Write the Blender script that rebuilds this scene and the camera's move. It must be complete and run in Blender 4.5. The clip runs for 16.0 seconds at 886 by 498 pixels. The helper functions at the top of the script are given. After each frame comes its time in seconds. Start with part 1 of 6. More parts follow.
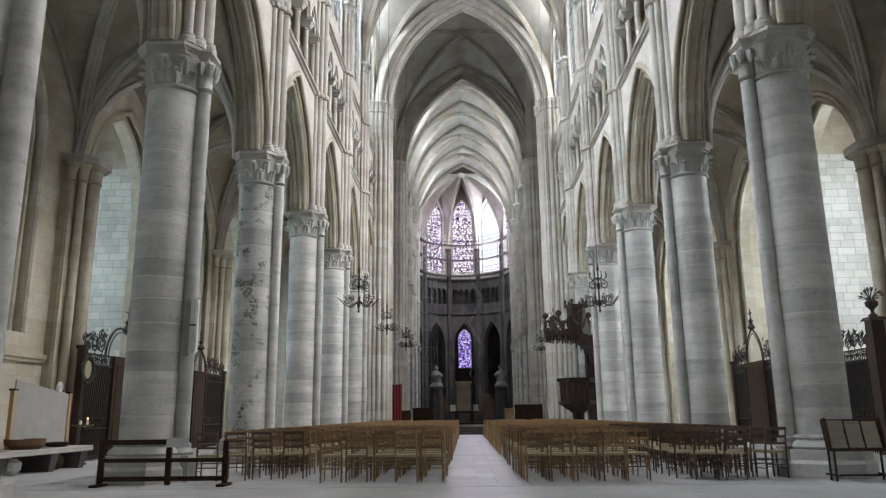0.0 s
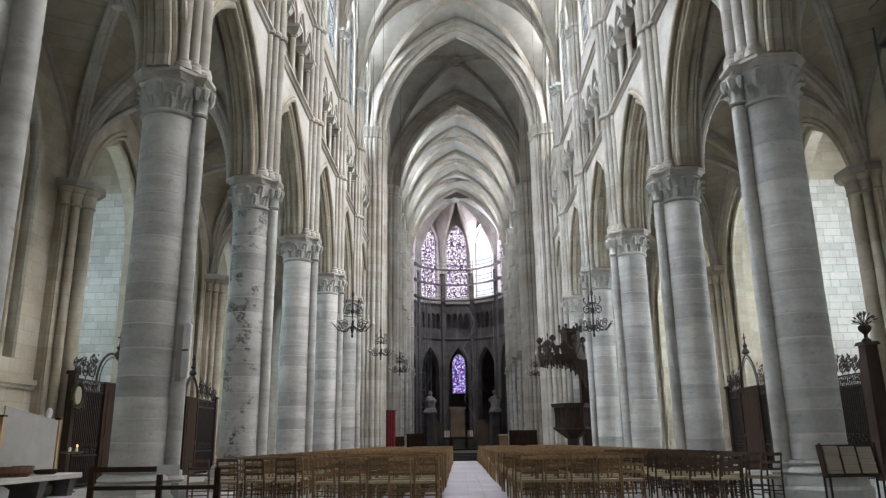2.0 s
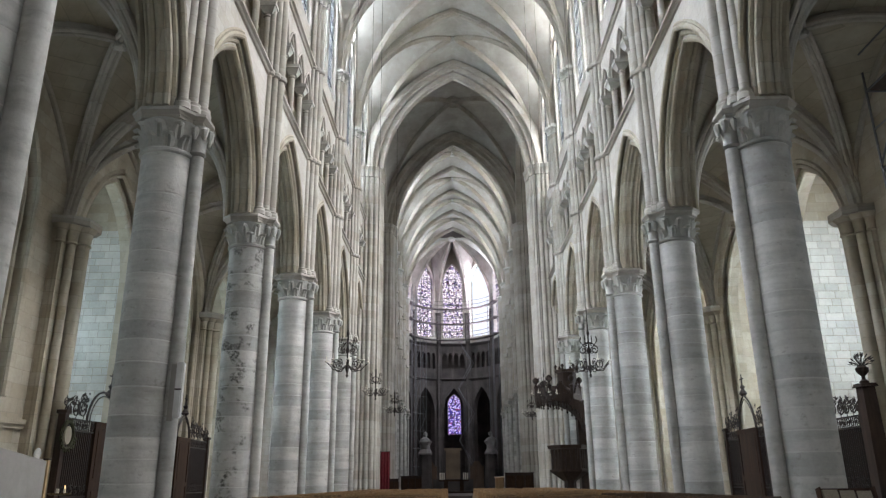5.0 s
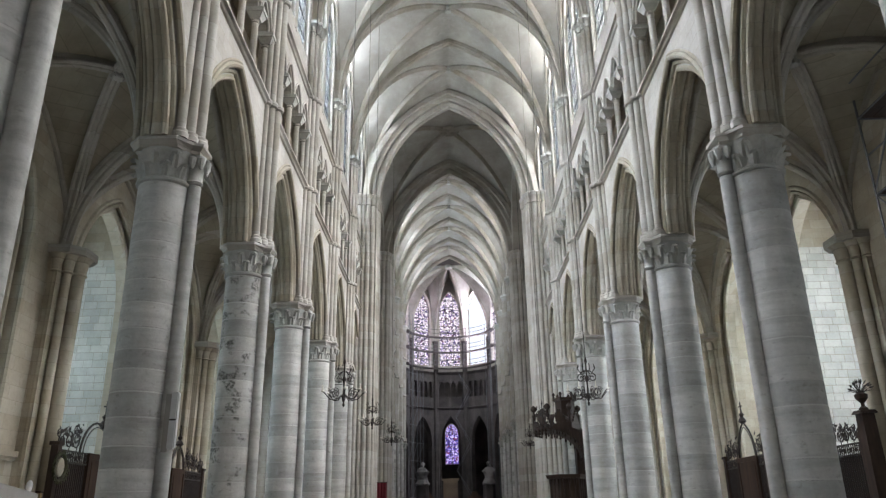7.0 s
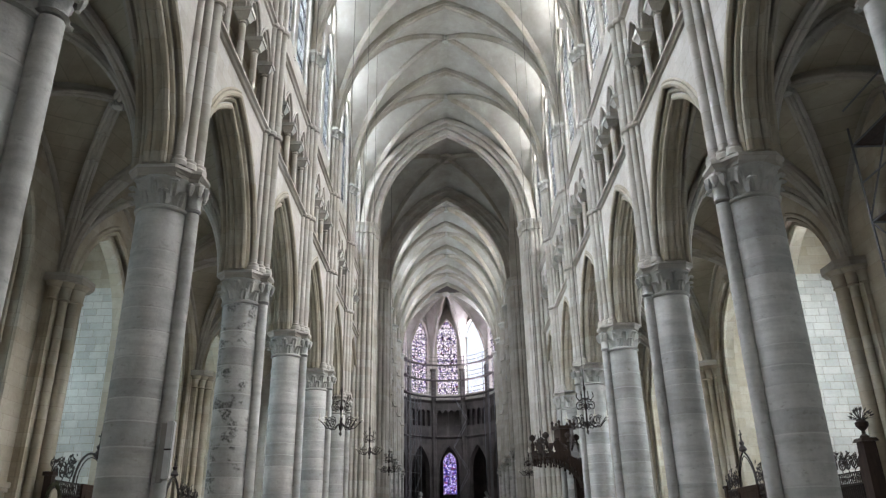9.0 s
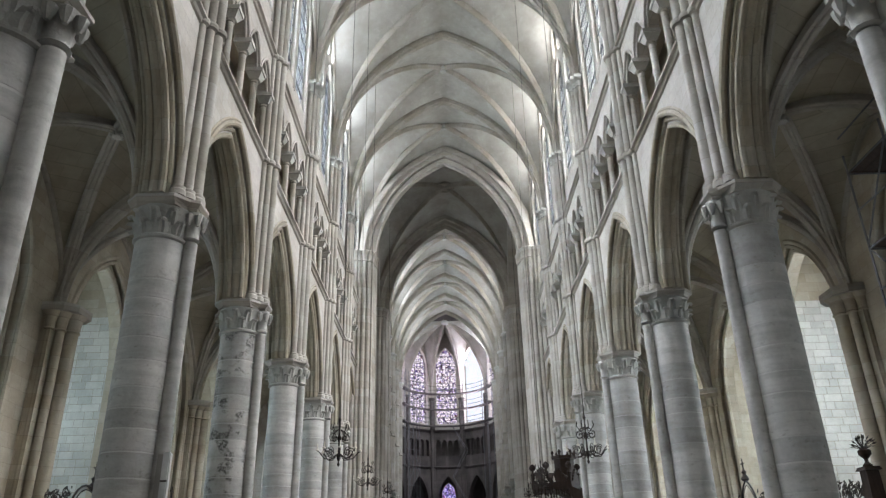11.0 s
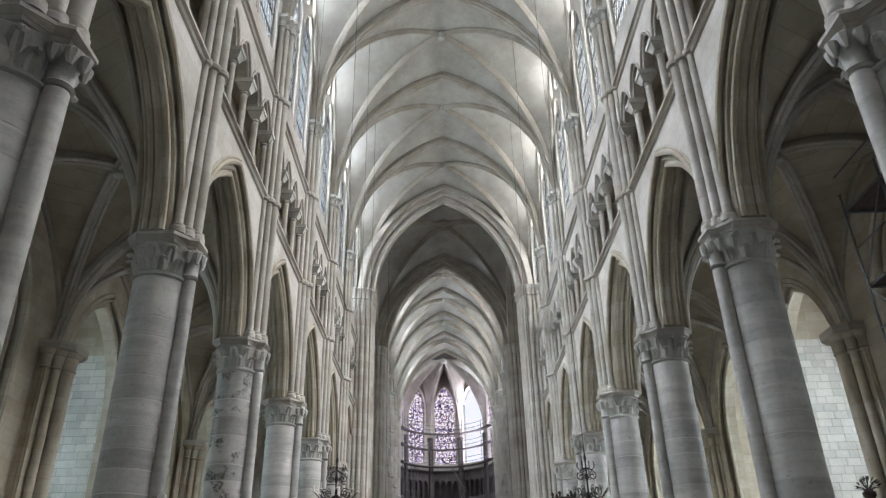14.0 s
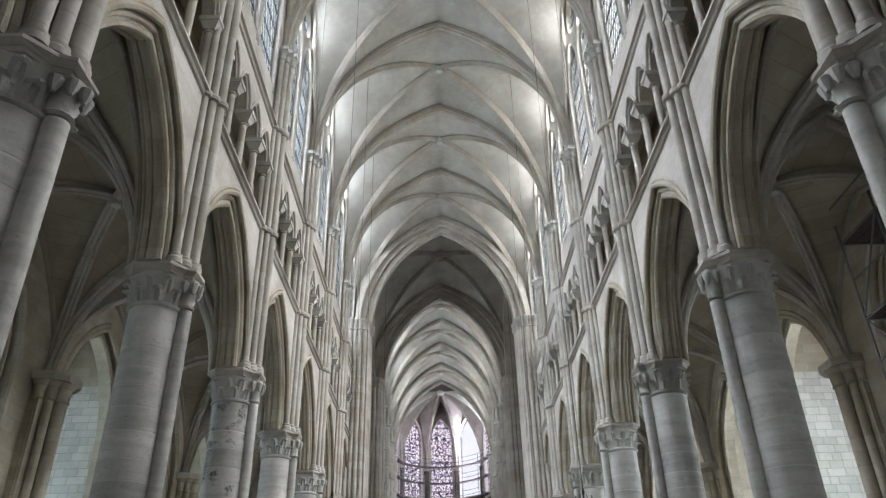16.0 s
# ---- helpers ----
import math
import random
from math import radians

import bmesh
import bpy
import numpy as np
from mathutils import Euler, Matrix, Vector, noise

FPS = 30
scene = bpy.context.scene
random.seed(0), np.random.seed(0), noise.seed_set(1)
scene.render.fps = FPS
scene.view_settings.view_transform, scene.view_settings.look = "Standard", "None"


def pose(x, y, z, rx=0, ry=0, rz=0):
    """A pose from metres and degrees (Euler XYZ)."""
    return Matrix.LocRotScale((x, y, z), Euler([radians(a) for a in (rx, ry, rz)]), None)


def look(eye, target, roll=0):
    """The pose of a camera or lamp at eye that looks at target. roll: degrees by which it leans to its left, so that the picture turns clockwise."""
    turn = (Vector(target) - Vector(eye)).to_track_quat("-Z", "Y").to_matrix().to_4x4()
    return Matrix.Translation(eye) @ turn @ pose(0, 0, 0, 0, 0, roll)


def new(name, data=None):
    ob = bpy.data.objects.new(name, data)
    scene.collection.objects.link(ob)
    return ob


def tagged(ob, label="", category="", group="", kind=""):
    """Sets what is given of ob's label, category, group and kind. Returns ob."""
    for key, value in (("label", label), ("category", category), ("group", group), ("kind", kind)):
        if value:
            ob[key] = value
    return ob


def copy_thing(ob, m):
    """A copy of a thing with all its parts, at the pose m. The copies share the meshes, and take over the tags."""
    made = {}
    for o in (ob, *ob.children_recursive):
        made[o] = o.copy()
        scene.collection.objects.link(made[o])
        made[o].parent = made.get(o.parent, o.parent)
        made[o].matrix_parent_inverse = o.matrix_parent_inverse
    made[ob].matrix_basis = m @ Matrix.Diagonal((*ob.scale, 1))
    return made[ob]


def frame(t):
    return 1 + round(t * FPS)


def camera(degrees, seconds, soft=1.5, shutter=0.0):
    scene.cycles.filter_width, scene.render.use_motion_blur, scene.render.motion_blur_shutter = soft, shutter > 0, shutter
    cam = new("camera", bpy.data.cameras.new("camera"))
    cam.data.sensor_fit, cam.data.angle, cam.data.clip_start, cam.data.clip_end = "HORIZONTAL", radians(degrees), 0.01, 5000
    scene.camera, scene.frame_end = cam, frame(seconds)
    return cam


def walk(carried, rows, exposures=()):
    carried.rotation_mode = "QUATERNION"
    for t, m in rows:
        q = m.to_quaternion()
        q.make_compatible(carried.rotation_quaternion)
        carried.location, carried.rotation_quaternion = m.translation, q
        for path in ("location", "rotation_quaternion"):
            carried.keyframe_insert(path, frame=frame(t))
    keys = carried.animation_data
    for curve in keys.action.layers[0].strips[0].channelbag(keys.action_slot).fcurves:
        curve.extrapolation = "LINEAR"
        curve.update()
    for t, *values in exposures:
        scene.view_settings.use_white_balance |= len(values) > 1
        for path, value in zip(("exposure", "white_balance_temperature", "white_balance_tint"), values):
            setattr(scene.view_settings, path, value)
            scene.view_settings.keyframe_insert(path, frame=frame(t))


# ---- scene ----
# ---------------------------------------------------------------- camera
EYE = (-0.286, 0.0, 1.156)
TURNS = [
    (0.0, 102.88, 0.65, 1.72),
    (0.5, 103.26, 0.67, 1.64),
    (1.0, 103.75, 0.70, 1.54),
    (1.5, 104.27, 0.71, 1.39),
    (2.0, 104.81, 0.75, 1.26),
    (2.5, 105.35, 0.73, 1.15),
    (3.0, 105.83, 0.62, 1.08),
    (3.5, 106.36, 0.47, 1.01),
    (4.0, 106.82, 0.52, 0.97),
    (6.5, 109.59, 0.70, 0.72),
    (7.0, 110.08, 0.88, 0.71),
    (7.5, 110.63, 0.99, 0.71),
    (8.0, 111.23, 1.03, 0.66),
    (8.5, 111.76, 1.07, 0.62),
    (9.0, 112.23, 1.03, 0.57),
    (11.5, 114.97, 1.28, 0.53),
    (12.0, 115.44, 1.26, 0.52),
    (12.5, 115.87, 1.24, 0.50),
    (13.0, 116.34, 1.19, 0.43),
    (13.5, 116.85, 1.19, 0.44),
    (14.0, 117.43, 1.24, 0.43),
    (14.5, 118.01, 1.27, 0.43),
    (15.0, 118.63, 1.19, 0.34),
    (15.5, 119.25, 1.19, 0.25),
    (16.0, 119.85, 1.19, 0.16),
]
FOV = 62.74
cam = camera(FOV, 16.0, 1.33)
walk(cam, [(t, pose(*EYE, rx, ry, rz)) for t, rx, ry, rz in TURNS],
     exposures=[(0.0, -0.06), (4.0, -0.16), (8.0, -0.26), (16.0, -0.44)])

# ---------------------------------------------------------------- plan
NAVE = 6.32            # half width between the column axes
BAY = 6.35
FIRST = 14.115         # first column clearly in view
WALL = 5.97           # nave face of the high wall
CAP = 8.74             # top of the abacus
STRING_A, STRING_B = 13.55, 17.7
SPRING, CROWN = 21.35, 29.77
CROSS_W, CROSS_E = 45.87, 57.2
AISLE = 11.9          # inner face of the aisle wall
CHOIR_BAY = 5.8
CHOIR_X = -0.1
APSE_Y, APSE_R = 84.2, 6.0
COLS = [FIRST + BAY * k for k in range(-3, 5)]      # columns of the nave
HI = 30.9
WEST_PIER = 7.9
WEST_GIRTH = {-1: 1.22, 1: 1.12}

# ---------------------------------------------------------------- light
world = bpy.data.worlds.new("world")
scene.world = world
world.use_nodes = True
wn = world.node_tree.nodes
sky = wn.new("ShaderNodeTexSky")
sky.sky_type = "NISHITA"
sky.sun_disc = False
sky.sun_elevation = radians(38)
sky.sun_rotation = radians(120)
wn["Background"].inputs["Strength"].default_value = 0.12
world.node_tree.links.new(sky.outputs[0], wn["Background"].inputs["Color"])
sun = new("sun", bpy.data.lights.new("sun", "SUN"))
sun.data.energy, sun.data.angle, sun.data.color = 2.0, radians(4), (1.0, 0.94, 0.86)
sun.matrix_world = look((40, 30, 40), (0, 45, 5))


LIGHT_NAVE, LIGHT_CHOIR_N, LIGHT_CHOIR_S, LIGHT_AISLE, LIGHT_TRANSEPT, LIGHT_APSE, LIGHT_WEST = 490, 800, 600, 85, 120, 400, 135
LIGHT_CHAPEL = 850
LIGHT_SKY, LIGHT_UP_FILL = 92000, 2400


def daylight_lamp(name, centre, target, width, height, watts, colour=(0.875, 0.94, 1.07)):
    """Area lamp standing in for daylight, placed in or near a window opening."""
    la = bpy.data.lights.new(name, "AREA")
    la.shape, la.size, la.size_y, la.energy, la.color = "RECTANGLE", width, height, watts, colour
    ob = new(name, la)
    ob.matrix_world = look(centre, target)
    return ob


# the open sky above the side roofs, looking down into the clerestories
for s in (-1, 1):
    daylight_lamp("nave_sky", (s * 13.0, 26.8, 31.5), (0, 26.8, 17.5), 36.5, 9.0, LIGHT_SKY * 0.76, (0.93, 0.945, 1.0) if s > 0 else (0.86, 0.94, 1.08))
    daylight_lamp("choir_sky", (s * 13.0, 70.0, 31.5), (0, 70.0, 17.5), 24.0, 9.0, LIGHT_SKY * (0.3 if s > 0 else 0.12))

# unseen fill lamps added outside, below the clerestory sills, to brighten the vault haunches
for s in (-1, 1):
    daylight_lamp("nave_roof_daylight", (s * 9.2, 26.0, 18.4), (s * 6.0, 26.0, 25.0), 38.0, 3.0, LIGHT_UP_FILL * 0.8)
    daylight_lamp("choir_roof_daylight", (s * 9.0, 70.0, 18.4), (s * 5.8, 70.0, 25.0), 24.0, 3.0, LIGHT_UP_FILL * (1.15 if s > 0 else 0.7))

# ---------------------------------------------------------------- materials
def nodes_of(name):
    m = bpy.data.materials.new(name)
    m.use_nodes = True
    nt = m.node_tree
    return m, nt, nt.nodes["Principled BSDF"]


def ramp_mix(nt, fac, a, b):
    mx = nt.nodes.new("ShaderNodeMix")
    mx.data_type = "RGBA"
    nt.links.new(fac, mx.inputs["Factor"])
    for sock, v in ((mx.inputs[6], a), (mx.inputs[7], b)):
        if isinstance(v, tuple):
            sock.default_value = (*v, 1)
        else:
            nt.links.new(v, sock)
    return mx.outputs[2]


def noise_of(nt, scale, detail=4, rough=0.6, coords=None, stretch=None):
    n = nt.nodes.new("ShaderNodeTexNoise")
    n.inputs["Scale"].default_value, n.inputs["Detail"].default_value, n.inputs["Roughness"].default_value = scale, detail, rough
    if coords is not None:
        if stretch:
            mp = nt.nodes.new("ShaderNodeMapping")
            mp.inputs["Scale"].default_value = stretch
            nt.links.new(coords, mp.inputs["Vector"])
            coords = mp.outputs[0]
        nt.links.new(coords, n.inputs["Vector"])
    return n.outputs["Fac"]


def contrast(nt, fac, lo, hi):
    r = nt.nodes.new("ShaderNodeMapRange")
    r.inputs["From Min"].default_value, r.inputs["From Max"].default_value = lo, hi
    nt.links.new(fac, r.inputs["Value"])
    return r.outputs[0]


def stone(name, light, dark, grain=9.0, courses=None, varied=0.0, bump=0.25, rough=0.85, stain=(0.25, 0.23, 0.2), washes=0.0, second=(0.82, 0.82, 0.81)):
    """Limestone: broad blotches, run-down stains, fine grain; courses=(block length, height) adds faint joints along y and z."""
    m, nt, b = nodes_of(name)
    geo = nt.nodes.new("ShaderNodeNewGeometry").outputs["Position"]
    broad = contrast(nt, noise_of(nt, 0.55, 5, 0.6, geo), 0.35, 0.68)
    col = ramp_mix(nt, broad, light, dark)
    fine = noise_of(nt, grain, 5, 0.65, geo)
    run = contrast(nt, noise_of(nt, 1.6, 4, 0.7, geo, (1.0, 1.0, 0.12)), 0.55, 0.85)
    mulf = nt.nodes.new("ShaderNodeMath")
    mulf.operation = "MULTIPLY"
    mulf.inputs[1].default_value = 0.35
    nt.links.new(run, mulf.inputs[0])
    col = ramp_mix(nt, mulf.outputs[0], col, stain)
    if washes:
        for scale, stretch, lo, hi, tone in ((1.3, (0.5, 0.5, 2.6), 0.45, 0.75, (0.24, 0.225, 0.195)), (2.7, (1.0, 1.0, 0.5), 0.56, 0.8, (0.62, 0.61, 0.58)), (5.0, (1.0, 1.0, 1.6), 0.6, 0.72, (0.27, 0.255, 0.22))):
            w = nt.nodes.new("ShaderNodeMath")
            w.operation = "MULTIPLY"
            w.inputs[1].default_value = washes
            nt.links.new(contrast(nt, noise_of(nt, scale, 4, 0.6, geo, stretch), lo, hi), w.inputs[0])
            col = ramp_mix(nt, w.outputs[0], col, tone)
    if varied:
        info = nt.nodes.new("ShaderNodeObjectInfo").outputs["Random"]
        hv = nt.nodes.new("ShaderNodeHueSaturation")
        vr = nt.nodes.new("ShaderNodeMapRange")
        vr.inputs["To Min"].default_value, vr.inputs["To Max"].default_value = 1 - varied, 1 + varied * 0.6
        nt.links.new(info, vr.inputs["Value"])
        nt.links.new(vr.outputs[0], hv.inputs["Value"])
        nt.links.new(col, hv.inputs["Color"])
        col = hv.outputs[0]
    height = fine
    if courses:
        sep = nt.nodes.new("ShaderNodeSeparateXYZ")
        nt.links.new(geo, sep.inputs[0])
        add = nt.nodes.new("ShaderNodeMath")
        nt.links.new(sep.outputs[0], add.inputs[0])
        nt.links.new(sep.outputs[1], add.inputs[1])
        com = nt.nodes.new("ShaderNodeCombineXYZ")
        nt.links.new(add.outputs[0], com.inputs[0])
        nt.links.new(sep.outputs[2], com.inputs[1])
        br = nt.nodes.new("ShaderNodeTexBrick")
        br.inputs["Scale"].default_value = 1.0
        br.inputs["Brick Width"].default_value, br.inputs["Row Height"].default_value = courses
        br.inputs["Mortar Size"].default_value, br.inputs["Mortar Smooth"].default_value = 0.008, 0.3
        br.inputs["Color1"].default_value, br.inputs["Color2"].default_value, br.inputs["Mortar"].default_value = (1, 1, 1, 1), (*second, 1), (0.66, 0.65, 0.62, 1)
        nt.links.new(com.outputs[0], br.inputs["Vector"])
        ml = nt.nodes.new("ShaderNodeMix")
        ml.data_type, ml.blend_type = "RGBA", "MULTIPLY"
        ml.inputs["Factor"].default_value = 0.75
        nt.links.new(col, ml.inputs[6])
        nt.links.new(br.outputs["Color"], ml.inputs[7])
        col = ml.outputs[2]
        bp0 = nt.nodes.new("ShaderNodeMath")
        bp0.operation = "SUBTRACT"
        nt.links.new(fine, bp0.inputs[0])
        nt.links.new(br.outputs["Fac"], bp0.inputs[1])
        height = bp0.outputs[0]
    gr = nt.nodes.new("ShaderNodeMix")
    gr.data_type, gr.blend_type = "RGBA", "OVERLAY"
    gr.inputs["Factor"].default_value = 0.16
    nt.links.new(col, gr.inputs[6])
    nt.links.new(fine, gr.inputs[7])
    nt.links.new(gr.outputs[2], b.inputs["Base Color"])
    bp = nt.nodes.new("ShaderNodeBump")
    bp.inputs["Strength"].default_value, bp.inputs["Distance"].default_value = bump, 0.03
    nt.links.new(height, bp.inputs["Height"])
    nt.links.new(bp.outputs[0], b.inputs["Normal"])
    b.inputs["Roughness"].default_value = rough
    return m


def plain(name, colour, dark=None, rough=0.6, metal=0.0, scale=6.0, bump=0.1, stretch=None, varied=0.0, sheen=0.5):
    m, nt, b = nodes_of(name)
    tc = nt.nodes.new("ShaderNodeTexCoord").outputs["Object"]
    n = noise_of(nt, scale, 5, 0.65, tc, stretch)
    dark = dark or tuple(c * 0.65 for c in colour)
    col = ramp_mix(nt, contrast(nt, n, 0.3, 0.7), colour, dark)
    if varied:
        info = nt.nodes.new("ShaderNodeObjectInfo").outputs["Random"]
        hv = nt.nodes.new("ShaderNodeHueSaturation")
        vr = nt.nodes.new("ShaderNodeMapRange")
        vr.inputs["To Min"].default_value, vr.inputs["To Max"].default_value = 1 - varied, 1 + varied
        nt.links.new(info, vr.inputs["Value"])
        nt.links.new(vr.outputs[0], hv.inputs["Value"])
        nt.links.new(col, hv.inputs["Color"])
        col = hv.outputs[0]
    nt.links.new(col, b.inputs["Base Color"])
    bp = nt.nodes.new("ShaderNodeBump")
    bp.inputs["Strength"].default_value, bp.inputs["Distance"].default_value = bump, 0.01
    nt.links.new(n, bp.inputs["Height"])
    nt.links.new(bp.outputs[0], b.inputs["Normal"])
    b.inputs["Roughness"].default_value, b.inputs["Metallic"].default_value = rough, metal
    b.inputs["Specular IOR Level"].default_value = sheen
    return m


def glazing(name, stained=False, deep=False):
    m, nt, b = nodes_of(name)
    out = nt.nodes["Material Output"]
    tr = nt.nodes.new("ShaderNodeBsdfTransparent")
    gl = nt.nodes.new("ShaderNodeBsdfGlossy")
    gl.inputs["Roughness"].default_value = 0.15
    mx = nt.nodes.new("ShaderNodeMixShader")
    mx.inputs[0].default_value = 0.06
    tc = nt.nodes.new("ShaderNodeTexCoord").outputs["Object"]
    if stained:
        vo = nt.nodes.new("ShaderNodeTexVoronoi")
        vo.inputs["Scale"].default_value = 6.5
        nt.links.new(tc, vo.inputs["Vector"])
        sep = nt.nodes.new("ShaderNodeSeparateColor")
        nt.links.new(vo.outputs["Color"], sep.inputs[0])
        rp = nt.nodes.new("ShaderNodeValToRGB")
        rp.color_ramp.interpolation = "CONSTANT"
        stops = [(0.0, (0.10, 0.07, 0.22)), (0.14, (0.98, 0.96, 1.0)), (0.5, (0.45, 0.4, 0.62)), (0.62, (1.0, 0.98, 1.0)), (0.84, (0.3, 0.1, 0.18)), (0.88, (0.04, 0.03, 0.08)), (0.95, (0.75, 0.7, 0.92))]
        if deep:
            stops = [(0.0, (0.08, 0.06, 0.35)), (0.3, (0.55, 0.5, 0.9)), (0.5, (0.16, 0.1, 0.5)), (0.68, (0.7, 0.66, 1.0)), (0.8, (0.35, 0.06, 0.25)), (0.88, (0.03, 0.02, 0.1)), (0.94, (0.5, 0.4, 0.8))]
        for k, (p, c) in enumerate(stops):
            e = rp.color_ramp.elements[k] if k < 2 else rp.color_ramp.elements.new(p)
            e.position, e.color = p, (*c, 1)
        nt.links.new(sep.outputs[0], rp.inputs[0])
        ed = nt.nodes.new("ShaderNodeTexVoronoi")
        ed.feature = "DISTANCE_TO_EDGE"
        ed.inputs["Scale"].default_value = 6.5
        nt.links.new(tc, ed.inputs["Vector"])
        fac = contrast(nt, ed.outputs["Distance"], 0.02, 0.09)
        nt.links.new(ramp_mix(nt, fac, (0.01, 0.01, 0.015), rp.outputs[0]), tr.inputs["Color"])
    else:
        n = noise_of(nt, 2.5, 3, 0.6, tc)
        nt.links.new(ramp_mix(nt, n, (0.92, 0.97, 0.98), (0.72, 0.84, 0.88)), tr.inputs["Color"])
    nt.links.new(tr.outputs[0], mx.inputs[1])
    nt.links.new(gl.outputs[0], mx.inputs[2])
    nt.links.new(mx.outputs[0], out.inputs[0])
    return m


STONE = stone("limestone", (0.48, 0.45, 0.41), (0.35, 0.325, 0.285), courses=(0.75, 0.36), second=(0.84, 0.81, 0.75))
MOULD = stone("moulded_limestone", (0.47, 0.44, 0.395), (0.33, 0.305, 0.265), courses=(5.0, 0.48), second=(0.79, 0.75, 0.68))
DRUM = stone("column_limestone", (0.56, 0.54, 0.5), (0.4, 0.385, 0.355), grain=12, varied=0.24, bump=0.3, washes=0.62)
MORTAR = stone("lime_mortar", (0.6, 0.58, 0.54), (0.37, 0.355, 0.325), grain=20)
CARVED = stone("carved_limestone", (0.5, 0.485, 0.44), (0.28, 0.27, 0.24), grain=14, bump=0.6)
WEB = stone("vault_plaster", (0.38, 0.36, 0.32), (0.26, 0.24, 0.205), grain=3, bump=0.05, washes=0.22)
RIBS = stone("rib_stone", (0.37, 0.34, 0.295), (0.27, 0.245, 0.205), courses=(0.6, 0.6), second=(0.82, 0.78, 0.7))
ARCH = stone("arch_stone", (0.42, 0.38, 0.305), (0.28, 0.247, 0.188), courses=(0.9, 0.45), second=(0.78, 0.73, 0.64))
AISLE_WEB = stone("aisle_vault_stone", (0.37, 0.33, 0.25), (0.26, 0.23, 0.17), grain=4, courses=(0.7, 0.25), bump=0.1)
AISLE_STONE = stone("aisle_limestone", (0.47, 0.42, 0.335), (0.31, 0.27, 0.205), courses=(0.8, 0.38), second=(0.8, 0.76, 0.68))
JOINT = stone("dark_mortar", (0.36, 0.325, 0.265), (0.25, 0.22, 0.175), grain=20)
BLOCK = stone("ashlar", (0.55, 0.535, 0.49), (0.41, 0.395, 0.355), grain=10, varied=0.16, bump=0.3)
# dark stone for the lower apse, ambulatory, chancel steps and roof deck
DARK_STONE = stone("dark_limestone", (0.085, 0.071, 0.066), (0.04, 0.033, 0.031), courses=(0.8, 0.38))
FLOOR = stone("floor_slab", (0.49, 0.475, 0.46), (0.33, 0.32, 0.31), grain=7, varied=0.14, bump=0.1, rough=0.42)
OAK = plain("chair_wood", (0.34, 0.205, 0.095), (0.15, 0.088, 0.043), 0.45, scale=14, stretch=(1, 1, 0.15), varied=0.42)
# the chair wood again, darkened in colour for chairs standing in shade
SHADED_OAK = plain("shaded_chair_wood", (0.12, 0.068, 0.036), (0.055, 0.03, 0.017), 0.45, scale=14, stretch=(1, 1, 0.15), varied=0.3)
RUSH = plain("rush_seat", (0.36, 0.285, 0.17), (0.22, 0.17, 0.10), 0.8, scale=40, stretch=(1, 0.2, 1), bump=0.4, varied=0.2)
DARKWOOD = plain("dark_carved_oak", (0.048, 0.03, 0.021), (0.02, 0.013, 0.01), 0.6, scale=9, stretch=(1, 1, 0.2), bump=0.3, sheen=0.2)
DIM_STONE = stone("grey_statuary_stone", (0.24, 0.225, 0.215), (0.11, 0.1, 0.097))
TAN_STONE = stone("tan_stone", (0.24, 0.18, 0.12), (0.15, 0.11, 0.075))
BROWN_STONE = stone("brown_stone", (0.11, 0.07, 0.045), (0.07, 0.045, 0.03))
BROWNWOOD = plain("brown_wood", (0.052, 0.027, 0.015), (0.022, 0.011, 0.006), 0.65, scale=9, stretch=(1, 1, 0.2), bump=0.2, sheen=0.15)
DOORWOOD = plain("door_wood", (0.042, 0.023, 0.013), (0.017, 0.009, 0.006), 0.6, scale=7, stretch=(1, 1, 0.15), bump=0.2, sheen=0.2)
PALEWOOD = plain("pale_pine", (0.42, 0.29, 0.15), (0.32, 0.2, 0.1), 0.55, scale=9, stretch=(1, 1, 0.15))
IRON = plain("wrought_iron", (0.02, 0.018, 0.018), (0.045, 0.03, 0.022), 0.55, 0.6, scale=25)
GILT = plain("aged_brass", (0.2, 0.15, 0.06), (0.07, 0.05, 0.025), 0.4, 0.8, scale=20)
WICKER = plain("brown_wicker", (0.16, 0.085, 0.04), (0.07, 0.035, 0.018), 0.8, scale=30, stretch=(1, 1, 4), bump=0.5)
STEEL = plain("scaffold_tube", (0.15, 0.15, 0.155), (0.09, 0.09, 0.095), 0.6, 0.3, scale=12)
LEAD = plain("lead_came", (0.03, 0.032, 0.035), (0.06, 0.06, 0.065), 0.6, 0.3)
WHITE = plain("white_paint", (0.62, 0.61, 0.59), (0.5, 0.49, 0.47), 0.6)
GREY = plain("grey_board", (0.31, 0.285, 0.26), (0.25, 0.235, 0.215), 0.8, scale=3)
PAPER = plain("printed_sheets", (0.38, 0.33, 0.25), (0.2, 0.17, 0.125), 0.9, scale=30, stretch=(1, 1, 6))
RED = plain("red_cloth", (0.17, 0.008, 0.016), (0.1, 0.005, 0.01), 0.9, scale=10, bump=0.3)
LEAFY = plain("dried_leaves", (0.06, 0.062, 0.03), (0.03, 0.026, 0.016), 0.8, sheen=0.2)
WAX = plain("wax", (0.75, 0.72, 0.62), (0.66, 0.62, 0.52), 0.5)
GLASS = glazing("clear_leaded_glass")
STAINED = glazing("stained_glass", True)
DEEP = glazing("violet_stained_glass", True, True)
FLAME = bpy.data.materials.new("flame")
FLAME.use_nodes = True
FLAME.node_tree.nodes["Principled BSDF"].inputs["Emission Color"].default_value = (1.0, 0.55, 0.2, 1)
